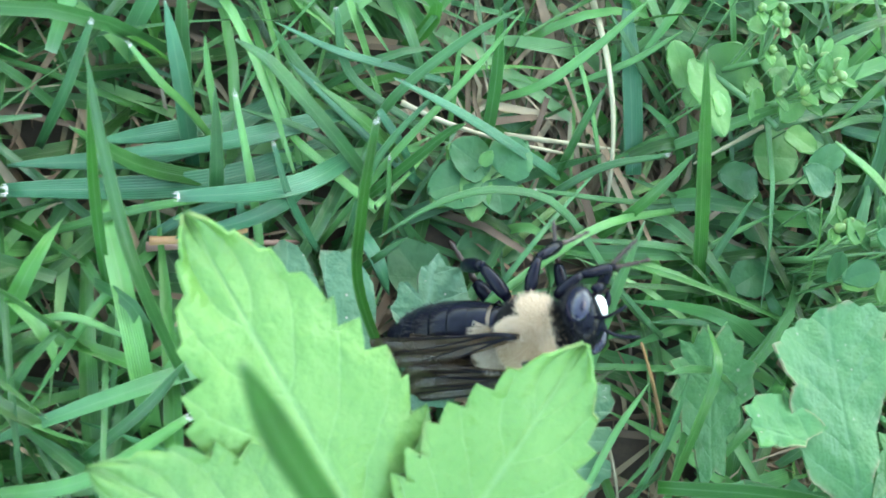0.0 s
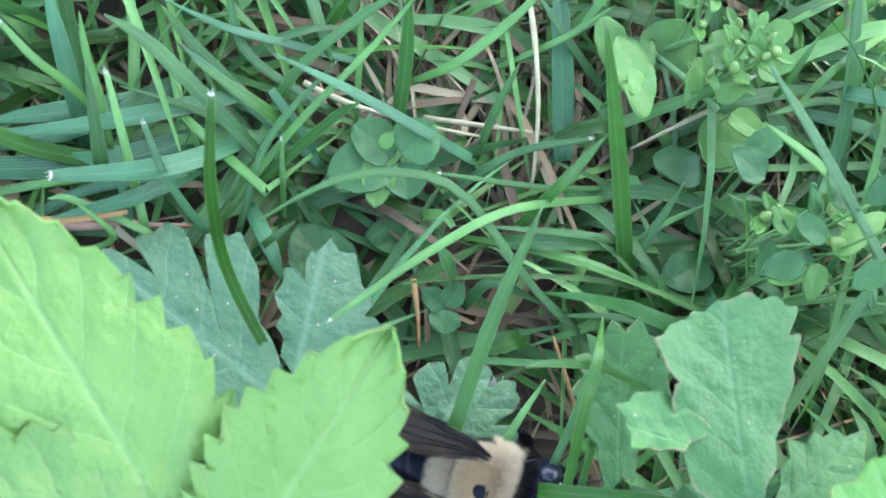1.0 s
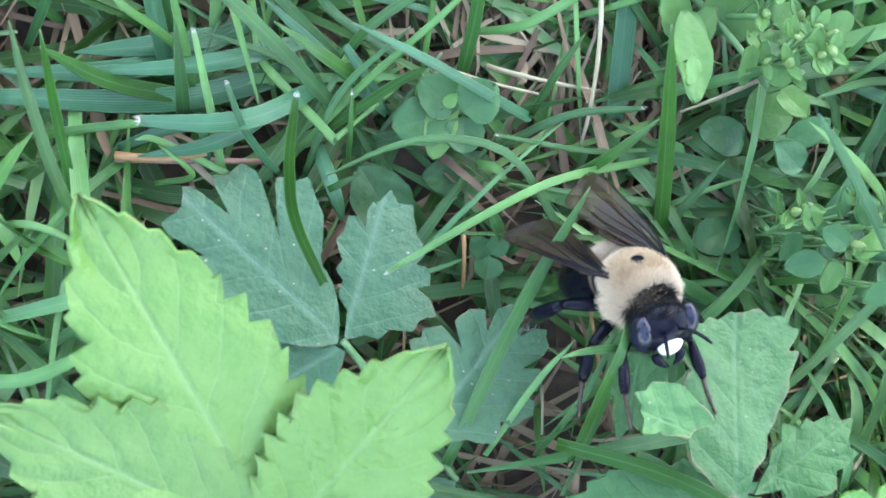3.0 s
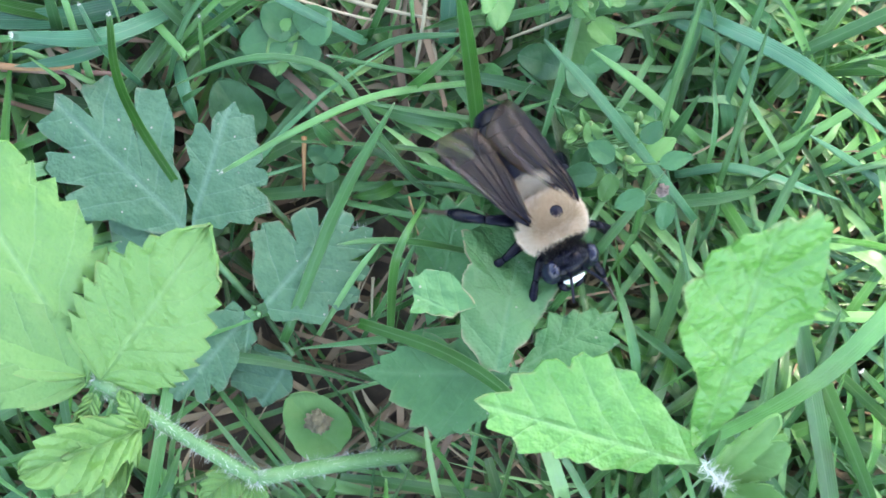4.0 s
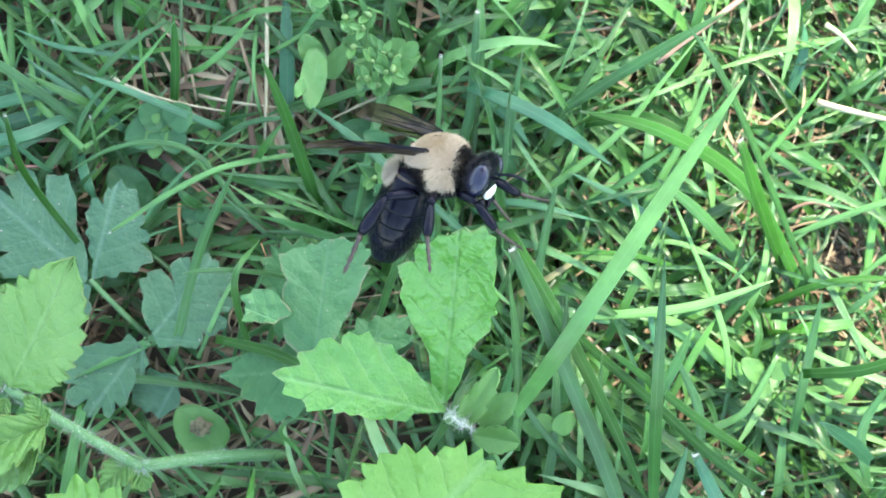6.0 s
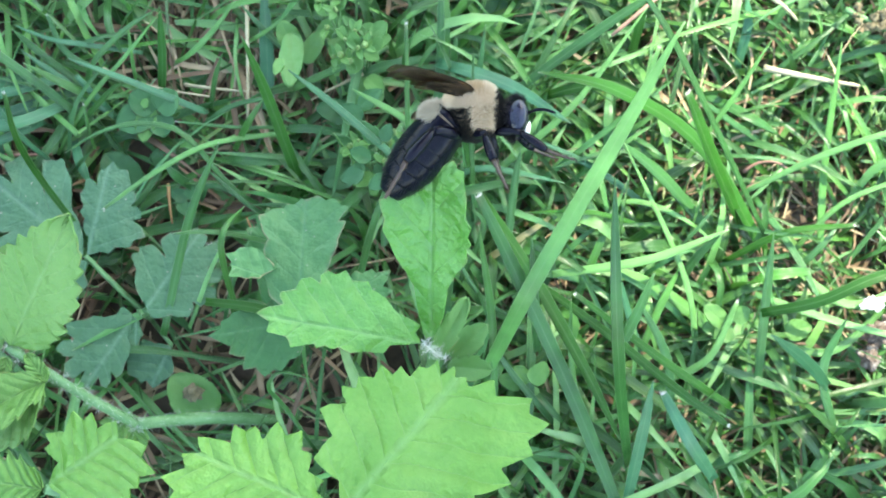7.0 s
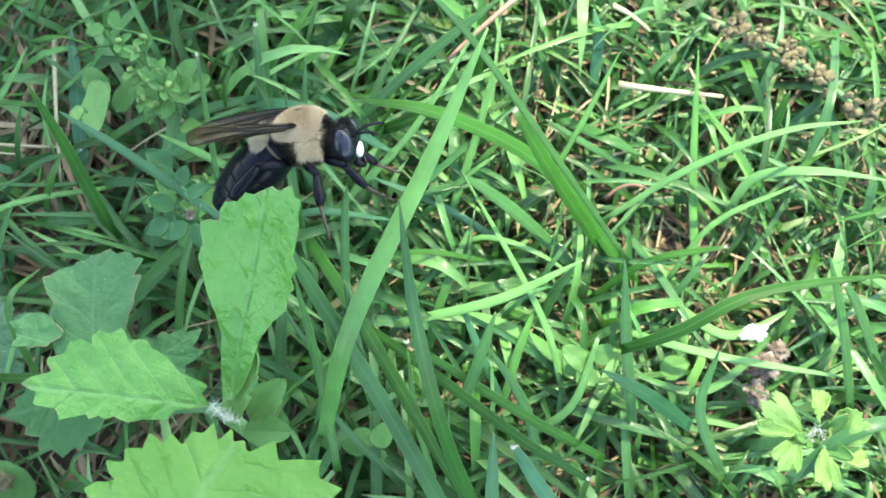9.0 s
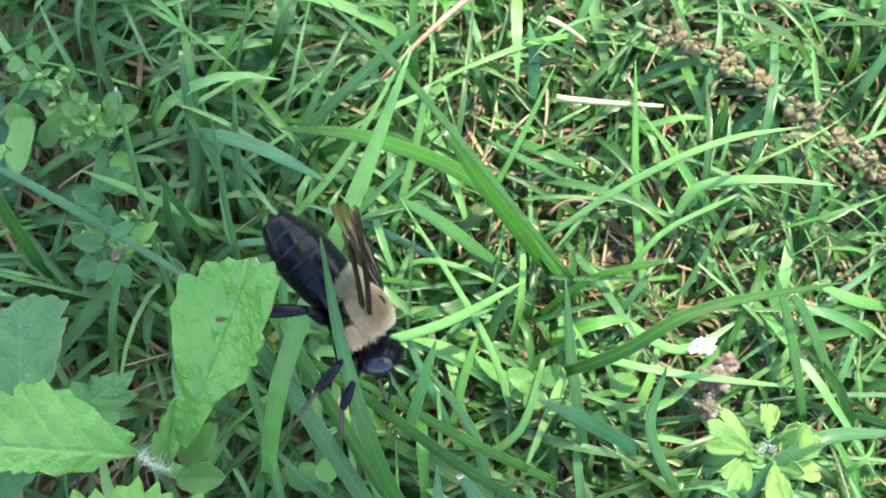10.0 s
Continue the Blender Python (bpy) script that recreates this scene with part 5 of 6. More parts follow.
small_weed("small cloverlike weed between grass blades", (8.4, -6.3, -4.0), [
    ((7.6, -7.2, 2.0), (5.7, -5.8, 3.0), 2.1),
    ((7.8, -7.1, 2.0), (9.0, -5.4, 3.0), 2.1),
    ((7.7, -7.4, 2.0), (7.3, -9.5, 2.0), 2.9)])
small_weed("low round pale green leaf beneath a brown seed", (12.5, -39.4, -5.0), [
    ((10.4, -38.6, 1.0), (4.6, -32.7, 2.0), 6.7)], leaf_pale)
small_weed("pale small weed with three leaves", (54.7, -37.1, 0.0), [
    ((54.9, -36.6, 7.0), (53.1, -34.4, 8.0), 2.5),
    ((55.3, -36.7, 8.0), (57.4, -34.2, 9.0), 2.8),
    ((54.5, -36.6, 6.0), (51.1, -35.8, 6.0), 2.8),
    ((55.6, -37.0, 6.0), (55.0, -38.7, 6.0), 2.4)], leaf_pale)
small_weed("round weed leaves near the lawn grass roots", (56.7, 5.0, -2.0), [
    ((56.1, 2.9, 3.0), (58.4, 5.0, 4.0), 3.3),
    ((55.3, 17.5, 1.0), (52.4, 24.2, 2.0), 6.2),
    ((57.8, 18.7, 1.0), (64.1, 18.2, 2.0), 6.2),
    ((58.0, 23.3, 4.0), (60.3, 28.3, 5.0), 3.5)])
small_weed("pale clover leaf in the sunny grass", (95.4, -32.5, 0.0), [
    ((93.0, -31.7, 5.0), (96.5, -31.1, 6.0), 3.2),
    ((95.4, -28.4, 4.0), (97.3, -27.3, 5.0), 2.5)], leaf_pale)
small_weed("sunlit small weed with yellowish tips", (85.0, -29.4, 2.0), [
    ((83.0, -30.5, 10.0), (79.9, -27.6, 11.0), 2.8),
    ((83.7, -30.6, 10.0), (81.3, -32.3, 10.0), 3.1),
    ((83.7, -30.0, 11.0), (85.6, -28.3, 12.0), 2.5),
    ((83.5, -30.5, 9.0), (79.9, -30.6, 9.0), 2.8)], leaf_pale)
small_weed("bud-bearing weed with pale small leaves", (25.5, 22.5, 0.0), [
    ((26.2, 20.8, 12.0), (24.1, 20.2, 12.0), 1.9),
    ((27.9, 20.2, 13.0), (28.3, 22.0, 13.8), 1.7),
    ((30.1, 17.2, 12.0), (28.3, 16.8, 12.0), 1.9),
    ((30.8, 17.1, 12.0), (32.3, 18.7, 12.8), 1.9),
    ((34.4, 15.2, 5.0), (36.3, 16.9, 5.8), 2.8),
    ((35.1, 14.3, 5.0), (38.4, 14.8, 5.8), 2.8),
    ((34.0, 13.2, 4.0), (31.9, 14.6, 4.8), 2.2),
    ((30.9, 12.4, 8.0), (30.3, 8.9, 7.2), 1.7),
    ((35.5, 9.3, 3.0), (37.6, 8.7, 3.0), 2.0),
    ((34.9, -7.6, 14.0), (31.9, -8.1, 13.2), 2.1),
    ((36.5, -6.9, 16.0), (41.1, -3.8, 16.8), 2.0),
    ((35.5, -7.5, 15.0), (34.7, -10.1, 14.2), 2.0),
    ((33.9, -4.6, 14.0), (32.7, -2.6, 14.8), 2.0)], leaf_pale)
small_weed("light green weed seedling in the lawn", (2.4, 6.4, -2.0), [
    ((3.8, 5.9, 4.0), (0.5, 8.4, 5.0), 4.2),
    ((4.4, 5.6, 5.0), (7.1, 8.0, 6.0), 4.5),
    ((3.6, 5.5, 4.0), (-1.9, 4.2, 4.0), 4.9),
    ((4.6, 5.2, 4.0), (4.8, 2.0, 4.0), 3.9)])



# ---- buds ----
bud_mat = plain_material("bud_green", [(0.25, (0.07, 0.14, 0.035)), (0.55, (0.12, 0.2, 0.055)), (0.85, (0.2, 0.17, 0.09))], 420, 0.5, bump_mm=0.15)


def bud_cluster(label, root, places):
    """Small swollen buds on hair-thin stalks over one foot."""
    p = thing("budding_weed", root[0], root[1], ground_height(root[0], root[1]), label, "weed", "budding weeds")
    o = p.location / MM
    rnd = random.Random(int(abs(root[0] * 31 + root[1])))
    fork = Vector(places[0]) - o - Vector((0, 1.5, 5))
    stem(p, fork, fork * 0.6 + Vector((0.6, 0, 0)), (0, 0, 0), 0.28, 0.4)
    for at in places:
        q = Vector(at) - o
        stem(p, q, (q + fork) / 2 + Vector((0.3, 0, 0.4)), fork, 0.12, 0.2, name="stalk")
        bm = bmesh.new()
        bmesh.ops.create_icosphere(bm, subdivisions=2, radius=1)
        for v in bm.verts:
            v.co = Vector((v.co.x * 0.55, v.co.y * 0.55, v.co.z * (0.95 if v.co.z > 0 else 0.7))) * (1 + 0.16 * math.sin(5 * math.atan2(v.co.y, v.co.x)))
        ob = part("bud", bm, bud_mat, p)
        ob.location = q * MM
        ob.rotation_euler = (rnd.uniform(-0.9, 0.9), rnd.uniform(-0.9, 0.9), rnd.uniform(0, 6))
        k = rnd.uniform(0.55, 1.0)
        ob.scale = (k * 0.85, k * 0.85, k)
        for _ in range(2):
            a = rnd.uniform(0, 6.28)
            b = Vector(at) - Vector((0, 0, 0.5))
            leaflet(p, b, b + Vector((math.cos(a) * 1.7, math.sin(a) * 1.7, 0.9)), 1.0, leaf_pale, teeth=3, tooth=0.06, fold=0.3, seed=int(a * 50), name="bract", thick=0.14)


bud_cluster("weed with yellow-green buds in a loose tuft", (33, 14, 0), [(32.0, 12.0, 14), (33.4, 12.8, 15), (31.3, 9.7, 14), (32.3, 9.1, 13), (33.7, 10.3, 15), (35.1, 12.3, 14), (34.7, 10.8, 15), (32.9, 14.1, 13), (30.2, 10.2, 12)])
bud_cluster("weed with yellowish buds between oval leaves", (36, -2, 0), [(32.0, -3.2, 14), (33.0, -2.8, 14), (37.4, -3.0, 15), (38.1, -1.7, 14), (38.3, -4.1, 14), (39.3, -3.6, 15), (36.6, -6.0, 16)])
bud_cluster("weed with pale green buds standing over the lawn", (28, 18, 0), [(30.9, 16.3, 14), (29.6, 14.2, 13), (28.6, 17.8, 14), (31.6, 18.4, 13)])


# ---- dry things and litter ----
def twig(label, a, b, c, r, mat, name="dry_stalk", category="dry stalk"):
    o = Vector(a)
    v, f = tube(bend((0, 0, 0), Vector(b) - o, Vector(c) - o, 10), [r * (1 - 0.05 * i) * (1 + 0.12 * (i % 3 == 0)) for i in range(11)], 6)
    ob = new(name, mesh_from(name, v, f, mat))
    ob.location = o * MM
    tagged(ob, label, category, "dry stalks")


twig("pinkish brown dry grass stalk crossing the lawn", (84.6, 23, 8), (78, 18, 11), (70.5, 12.5, 9), 0.45, pink_mat)
twig("pale yellow dry stalk among green blades", (93.6, 7.6, 6), (100, 5, 8), (107.3, 3.9, 7), 0.5, yellow_mat)
twig("short cream dry stalk with a pale tip", (93.6, 17.4, 10), (96, 16, 10), (98.6, 14.0, 8), 0.4, yellow_mat)
twig("long pale dry stalk standing in the grass", (17.5, 24, 3), (17.8, 12, 6), (16.7, 3.5, 1), 0.32, yellow_mat)
twig("long pale dry stalk lying in the grass", (7.6, 10.8, 0), (12, 9, 3), (19, 8.7, 1), 0.3, yellow_mat)
twig("dry stalk with a yellow end beside the flat leaf", (-26.1, 0.8, 2), (-19, 0.6, 3), (-12.0, 1.1, 0), 0.42, pink_mat)
twig("thin brown dry stalk near the sunny weed", (90, -7.4, 3), (93, -5, 6), (96.2, -8.4, 6), 0.25, pink_mat)


twig("thin orange-brown dry stalk standing in a gap", (19.2, -18.5, 0.0), (17.7, -14.3, 3.0), (16.4, -10.5, 4.0), 0.22, rust_mat)
twig("short pale brown dry stalk in a gap", (12.1, -19.1, 0.0), (11.2, -20.6, 2.0), (11.8, -22.1, 1.0), 0.2, yellow_mat)
twig("thin rust-brown dry stalk between low leaves", (5.1, -4.7, 2.0), (5.2, -7.5, 3.0), (5.3, -10.4, 1.0), 0.28, rust_mat)
twig("pale thin dry stalk below the bee's perch", (13.1, -19.5, 1.0), (13.0, -21.7, 2.0), (13.2, -24.1, 1.0), 0.2, yellow_mat)
twig("orange and yellow withered blade end beside a leaf", (-25.9, 0.8, 4.0), (-21.2, 0.4, 5.0), (-18.2, 1.1, 5.0), 0.4, rust_mat)
twig("tan dry stalk lying across the lawn", (34.2, 10.3, 3.0), (29.8, 8.2, 4.0), (26.3, 6.9, 2.0), 0.25, yellow_mat)
twig("pale dry stalk crossing behind round leaves", (-3.5, 12.6, 4.0), (1.5, 9.0, 5.0), (12.4, 7.8, 3.0), 0.26, yellow_mat)


def seed_stalk():
    p = thing("seed_stalk", 131, -7, 0, "brown seed stalk with knobbly seed clusters lying in grass", "seed stalk")
    o = p.location / MM
    line = curve([Vector(v) - o for v in ((105.2, 14.7, 10), (116.6, 7.1, 10), (131.2, -7.0, 7), (140, -14, 2))], 40)
    v, f = tube(line, [0.45] * 41, 6)
    part("stalk", mesh_from("stalk", v, f, stem_mat), None, p)
    rnd = random.Random(77)
    bm = bmesh.new()
    bmesh.ops.create_icosphere(bm, subdivisions=2, radius=1)
    for v in bm.verts:
        v.co *= (0.75 + 1.3 * noise.noise(v.co * 2.6)) * MM
    knob = bpy.data.meshes.new("seed")
    bm.to_mesh(knob)
    bm.free()
    knob.polygons.foreach_set("use_smooth", [True] * len(knob.polygons))
    knob.materials.append(seed_mat)
    for i in range(2, 40):
        for k in range((7, 9, 4, 1)[i % 4]):
            ob = new("seed", knob)
            ob.parent = p
            a = rnd.uniform(0, 6.28)
            ob.location = (line[i] + Vector((math.cos(a), math.sin(a), rnd.uniform(-0.2, 0.9))) * rnd.uniform(0.3, 1.7)) * MM
            ob.rotation_euler = (rnd.uniform(0, 6), rnd.uniform(0, 6), 0)
            k2 = rnd.choice((0.3, 0.4, 0.5, 0.7, 0.95))
            ob.scale = (k2, k2 * rnd.uniform(0.6, 1.0), k2 * rnd.uniform(0.8, 1.4))


seed_stalk()


def lump(name, label, category, x, y, z, size, mat, seed, flat=(1, 1, 0.6)):
    bm = bmesh.new()
    bmesh.ops.create_icosphere(bm, subdivisions=4, radius=1)
    for v in bm.verts:
        k = 0.8 + 0.5 * noise.noise(v.co * 1.6 + Vector((seed, 0, 0))) + 0.3 * noise.noise(v.co * 4 + Vector((0, seed, 0))) - 0.35 * abs(noise.noise(v.co * 6 + Vector((0, 0, seed)))) + 0.12 * noise.noise(v.co * 13)
        v.co = Vector((v.co.x * flat[0], v.co.y * flat[1], v.co.z * flat[2])) * k * size * MM
    me = bpy.data.meshes.new(name)
    bm.to_mesh(me)
    bm.free()
    me.polygons.foreach_set("use_smooth", [True] * len(me.polygons))
    me.materials.append(mat)
    ob = new(name, me)
    ob.location = (x * MM, y * MM, z * MM)
    return tagged(ob, label, category)


lump("soil_clod", "dark crumbly soil clod in a gap of the lawn", "soil clod", 99.2, -12.6, -3.0, 3.6, soil_mat, 2)
lump("seed_husk", "brown round seed husk lying on a low leaf", "seed husk", 7.8, -35.1, 2.6, 1.5, seed_mat, 4, (1, 1, 0.8))
lump("white_chip", "white papery chip caught in the grass", "litter", 105.3, -28.4, 8.0, 1.6, chip_mat, 5, (1.2, 0.8, 0.35))
lump("dry_crumb", "grey-brown dry plant crumb in the grass", "litter", 106.4, -32.6, 6.0, 2.6, crumb_mat, 6, (1.1, 0.9, 0.7))
lump("dry_crumb", "pale brown dry plant crumb in the grass", "litter", 108.4, -31.0, 6.4, 1.5, crumb_mat, 7, (1, 1.2, 0.7))
lump("dry_crumb", "curled brown dry crumb beside the weed", "litter", 104.6, -36.0, 6.0, 1.7, crumb_mat, 8, (1, 1.2, 0.7))
lump("withered_flower", "whitish withered flower on the leafy weed", "flower", 37.6, -9.0, 24.5, 0.7, crumb_mat, 9, (1, 1, 0.8))


def web_tuft(x, y, z):
    p = thing("web_tuft", x, y, z, "small white tuft of web among the grass", "web")
    hairs(p, [(-1.2, 0.6, 0), (0, 0, 0.4), (1.4, -0.8, 0)], 90, 1.3, hair_mat, 31, "threads", "")


web_tuft(10.8, -14.0, 3.0)


# ---- unseen tree, added to shade part of the lawn (above and behind the camera) ----
def added_shade_tree():
    way = Vector((math.sin(az) * math.cos(el), math.cos(az) * math.cos(el), math.sin(el)))
    foot = Vector((330, 1370, -5))
    tree = thing("tree", foot.x, foot.y, foot.z, "unseen broad-leaved tree added to shade the lawn", "tree")
    crown_mat = leaf_round
    v, f = tube(curve([(0, 0, -20), (15, -10, 700), (60, -60, 1500), (120, -160, 2300)], 14), [95 - 4.6 * i for i in range(15)], 12)
    part("trunk", mesh_from("trunk", v, f, bark_mat), None, tree)
    rnd = random.Random(12)
    verts, uvs, faces = [], [], []
    limbs = []
    for k in range(9):
        a = 2 * math.pi * k / 9 + 0.3
        end = Vector((math.cos(a) * 520, math.sin(a) * 620 - 200, 2250 + rnd.uniform(-200, 300)))
        limbs.append(end)
        v, f = tube(curve([(50, -50, 1400), end * 0.5 + Vector((0, 0, 750)), end], 8), [36 - 3.8 * i for i in range(9)], 7)
        part("limb", mesh_from("limb", v, f, bark_mat), None, tree)

    def leaf(p, size):
        n = Vector((rnd.gauss(0, 0.45), rnd.gauss(0, 0.45), 1)).normalized()
        x = n.orthogonal().normalized()
        y = n.cross(x)
        a = rnd.uniform(0, 6.28)
        x, y = x * math.cos(a) + y * math.sin(a), y * math.cos(a) - x * math.sin(a)
        k = len(verts)
        for u, w in ((0, 0.05), (0.3, 0.42), (0.65, 0.36), (1, 0.02)):
            verts.extend([p + y * size * (u - 0.5) - x * size * w, p + y * size * (u - 0.5) - n * size * 0.05, p + y * size * (u - 0.5) + x * size * w])
            uvs.extend([(0, u), (0.5, u), (1, u)])
        for i in range(3):
            a = k + 3 * i
            faces.extend([(a, a + 1, a + 4, a + 3), (a + 1, a + 2, a + 5, a + 4)])

    made = 0
    while made < 9000:
        p = Vector((rnd.gauss(0, 340), rnd.gauss(-200, 430), rnd.gauss(2300, 190)))
        w = p + foot
        s = w - way * ((w.z + 0) / way.z)
        # crown is trimmed so that its shadow ends where the sunny lawn begins
        edge = s.x + 1.1 * min(0.0, s.y + 22) - 0.6 * max(0.0, s.y - 8) + 10 * noise.noise(Vector((s.x * 0.02, s.y * 0.02, 1.7)))
        if edge > 60 or (edge > 42 and rnd.random() < 0.5):
            continue
        leaf(p, rnd.uniform(45, 95) if edge < 15 else rnd.uniform(24, 44))
        made += 1
    part("crown", mesh_from("crown", verts, faces, crown_mat, uvs), None, tree)


added_shade_tree()


# ---- the bee (facing +y, back up) ----
def ball(rx, ry, rz, cx=0, cy=0, cz=0, seg=24, rings=16, shape=None):
    bm = bmesh.new()
    bmesh.ops.create_uvsphere(bm, u_segments=seg, v_segments=rings, radius=1)
    for v in bm.verts:
        c = v.co.copy()
        k = shape(c) if shape else 1.0
        v.co = Vector((c.x * rx * k + cx, c.y * ry + cy, c.z * rz * k + cz))
    return bm


def fur(name, count, centre, radii, length, mat, parent, seed, keep=None, back=0.5, label=""):
    """Short tapered hairs standing on an ellipsoid and combed backwards."""
    rnd = random.Random(seed)
    verts, faces = [], []
    while len(faces) < count * 3:
        d = Vector((rnd.gauss(0, 1), rnd.gauss(0, 1), rnd.gauss(0, 1))).normalized()
        if keep and not keep(d, rnd):
            continue
        p = Vector((d.x * radii[0] + centre[0], d.y * radii[1] + centre[1], d.z * radii[2] + centre[2]))
        n = Vector((d.x / radii[0], d.y / radii[1], d.z / radii[2])).normalized()
        way = (n + Vector((rnd.gauss(0, 0.3), rnd.gauss(-back, 0.3), rnd.gauss(0, 0.3)))).normalized()
        tip = p + way * length * rnd.uniform(0.6, 1.25)
        s = way.orthogonal().normalized() * 0.035
        t = way.cross(s)
        k = len(verts)
        verts += [p - n * 0.1 + s, p - n * 0.1 - s * 0.5 + t * 0.87, p - n * 0.1 - s * 0.5 - t * 0.87, tip]
        faces += [(k, k + 1, k + 3), (k + 1, k + 2, k + 3), (k + 2, k, k + 3)]
    return part(name, mesh_from(name, verts, faces, mat, smooth=False), None, parent, label)


def wing_outline(u, fore):
    """Half-widths in front of and behind the wing's middle line at u along it."""
    if fore:
        return 0.7 * min(1, u * 6) * (1 - max(0, u - 0.8) ** 2 * 22) + 0.15, -(0.6 + 3.4 * math.sin(min(1, u * 1.05) * math.pi * 0.55) ** 1.4) * (1 - max(0, u - 0.82) ** 2 * 26)
    return 0.4 * min(1, u * 5) * (1 - max(0, u - 0.75) ** 2 * 14), -(0.5 + 2.6 * math.sin(min(1, u * 1.15) * math.pi * 0.6) ** 1.2) * (1 - max(0, u - 0.78) ** 2 * 18)


def wing(parent, name, side, fore, long):
    n, cols = 24, 14
    verts, faces = [], []
    for i in range(n + 1):
        u = i / n
        front, rear = wing_outline(u, fore)
        for c in range(cols + 1):
            v = c / cols
            x = front + (rear - front) * v
            verts.append((side * (x + 0.3) * 1.0, -u * long, 0.2 * math.sin(v * 14 + u * 3) + 0.3 * math.sin(u * 3) * (1 - v)))
    for i in range(n):
        for c in range(cols):
            a = i * (cols + 1) + c
            faces.append((a, a + 1, a + cols + 2, a + cols + 1))
    ob = part(name, mesh_from(name, verts, faces, wing_mat), None, parent)
    mod = ob.modifiers.new("thickness", "SOLIDIFY")
    mod.thickness = 0.05 * MM
    # veins
    for k, (v0, v1, end) in enumerate(((0.04, 0.03, 0.92), (0.15, 0.2, 0.88), (0.3, 0.42, 0.84), (0.48, 0.62, 0.8), (0.62, 0.8, 0.7), (0.8, 0.93, 0.5))):
        pts = []
        for i in range(9):
            u = 0.02 + (end - 0.02) * i / 8
            front, rear = wing_outline(u, fore)
            v = v0 + (v1 - v0) * i / 8
            pts.append((side * (front + (rear - front) * v + 0.3), -u * long, 0.2 * math.sin(v * 14 + u * 3) + 0.3 * math.sin(u * 3) * (1 - v) + 0.05))
        vv, ff = tube(pts, [0.11 - 0.07 * i / 8 for i in range(9)], 5)
        part("vein", mesh_from("vein", vv, ff, shell_mat), None, ob)
    return ob


def leg(parent, side, y, joints, radii, name):
    """A jointed leg: femur, tibia and foot as pieces of their own."""
    pts = [Vector((side * x, yy, z)) for x, yy, z in joints]
    root = pts[0]
    v, f = tube(bend(pts[0] - root, (pts[0] + pts[1]) / 2 - root + Vector((0, 0, 0.3)), pts[1] - root, 5), [radii[0] * k for k in (0.6, 1.0, 1.1, 1.0, 0.85, 0.7)], 9)
    ob = part(name, mesh_from(name, v, f, shell_mat), None, parent)
    ob.location = root * MM
    v, f = tube(bend(pts[1] - root, (pts[1] + pts[2]) / 2 - root, pts[2] - root, 5), [radii[1] * k for k in (0.7, 0.95, 1.1, 1.2, 1.15, 0.8)], 9)
    part("tibia", mesh_from("tibia", v, f, shell_mat), None, ob)
    v, f = tube(bend(pts[2] - root, (pts[2] + pts[3]) / 2 - root + Vector((0, 0, -0.2)), pts[3] - root, 8), [radii[2] * k for k in (1, 1.1, 0.7, 1.0, 0.6, 0.9, 0.5, 0.8, 0.3)], 7)
    part("foot", mesh_from("foot", v, f, tarsus_mat), None, ob, "brown hairy foot")
    rnd = random.Random(int(100 * abs(y)) + 7)
    hv, hf = [], []
    for a, b, r in ((pts[1], pts[2], radii[1]), (pts[2], pts[3], radii[2])):
        for _ in range(70):
            p = a.lerp(b, rnd.random()) - root
            d = Vector((rnd.gauss(0, 1), rnd.gauss(0, 1), rnd.gauss(0, 1))).normalized()
            q = p + d * (r + 0.5)
            s = d.orthogonal().normalized() * 0.035
            k = len(hv)
            hv += [p + s, p - s, q]
            hf.append((k, k + 1, k + 2))
    part("bristles", mesh_from("bristles", hv, hf, tarsus_mat, smooth=False), None, ob)
    return ob


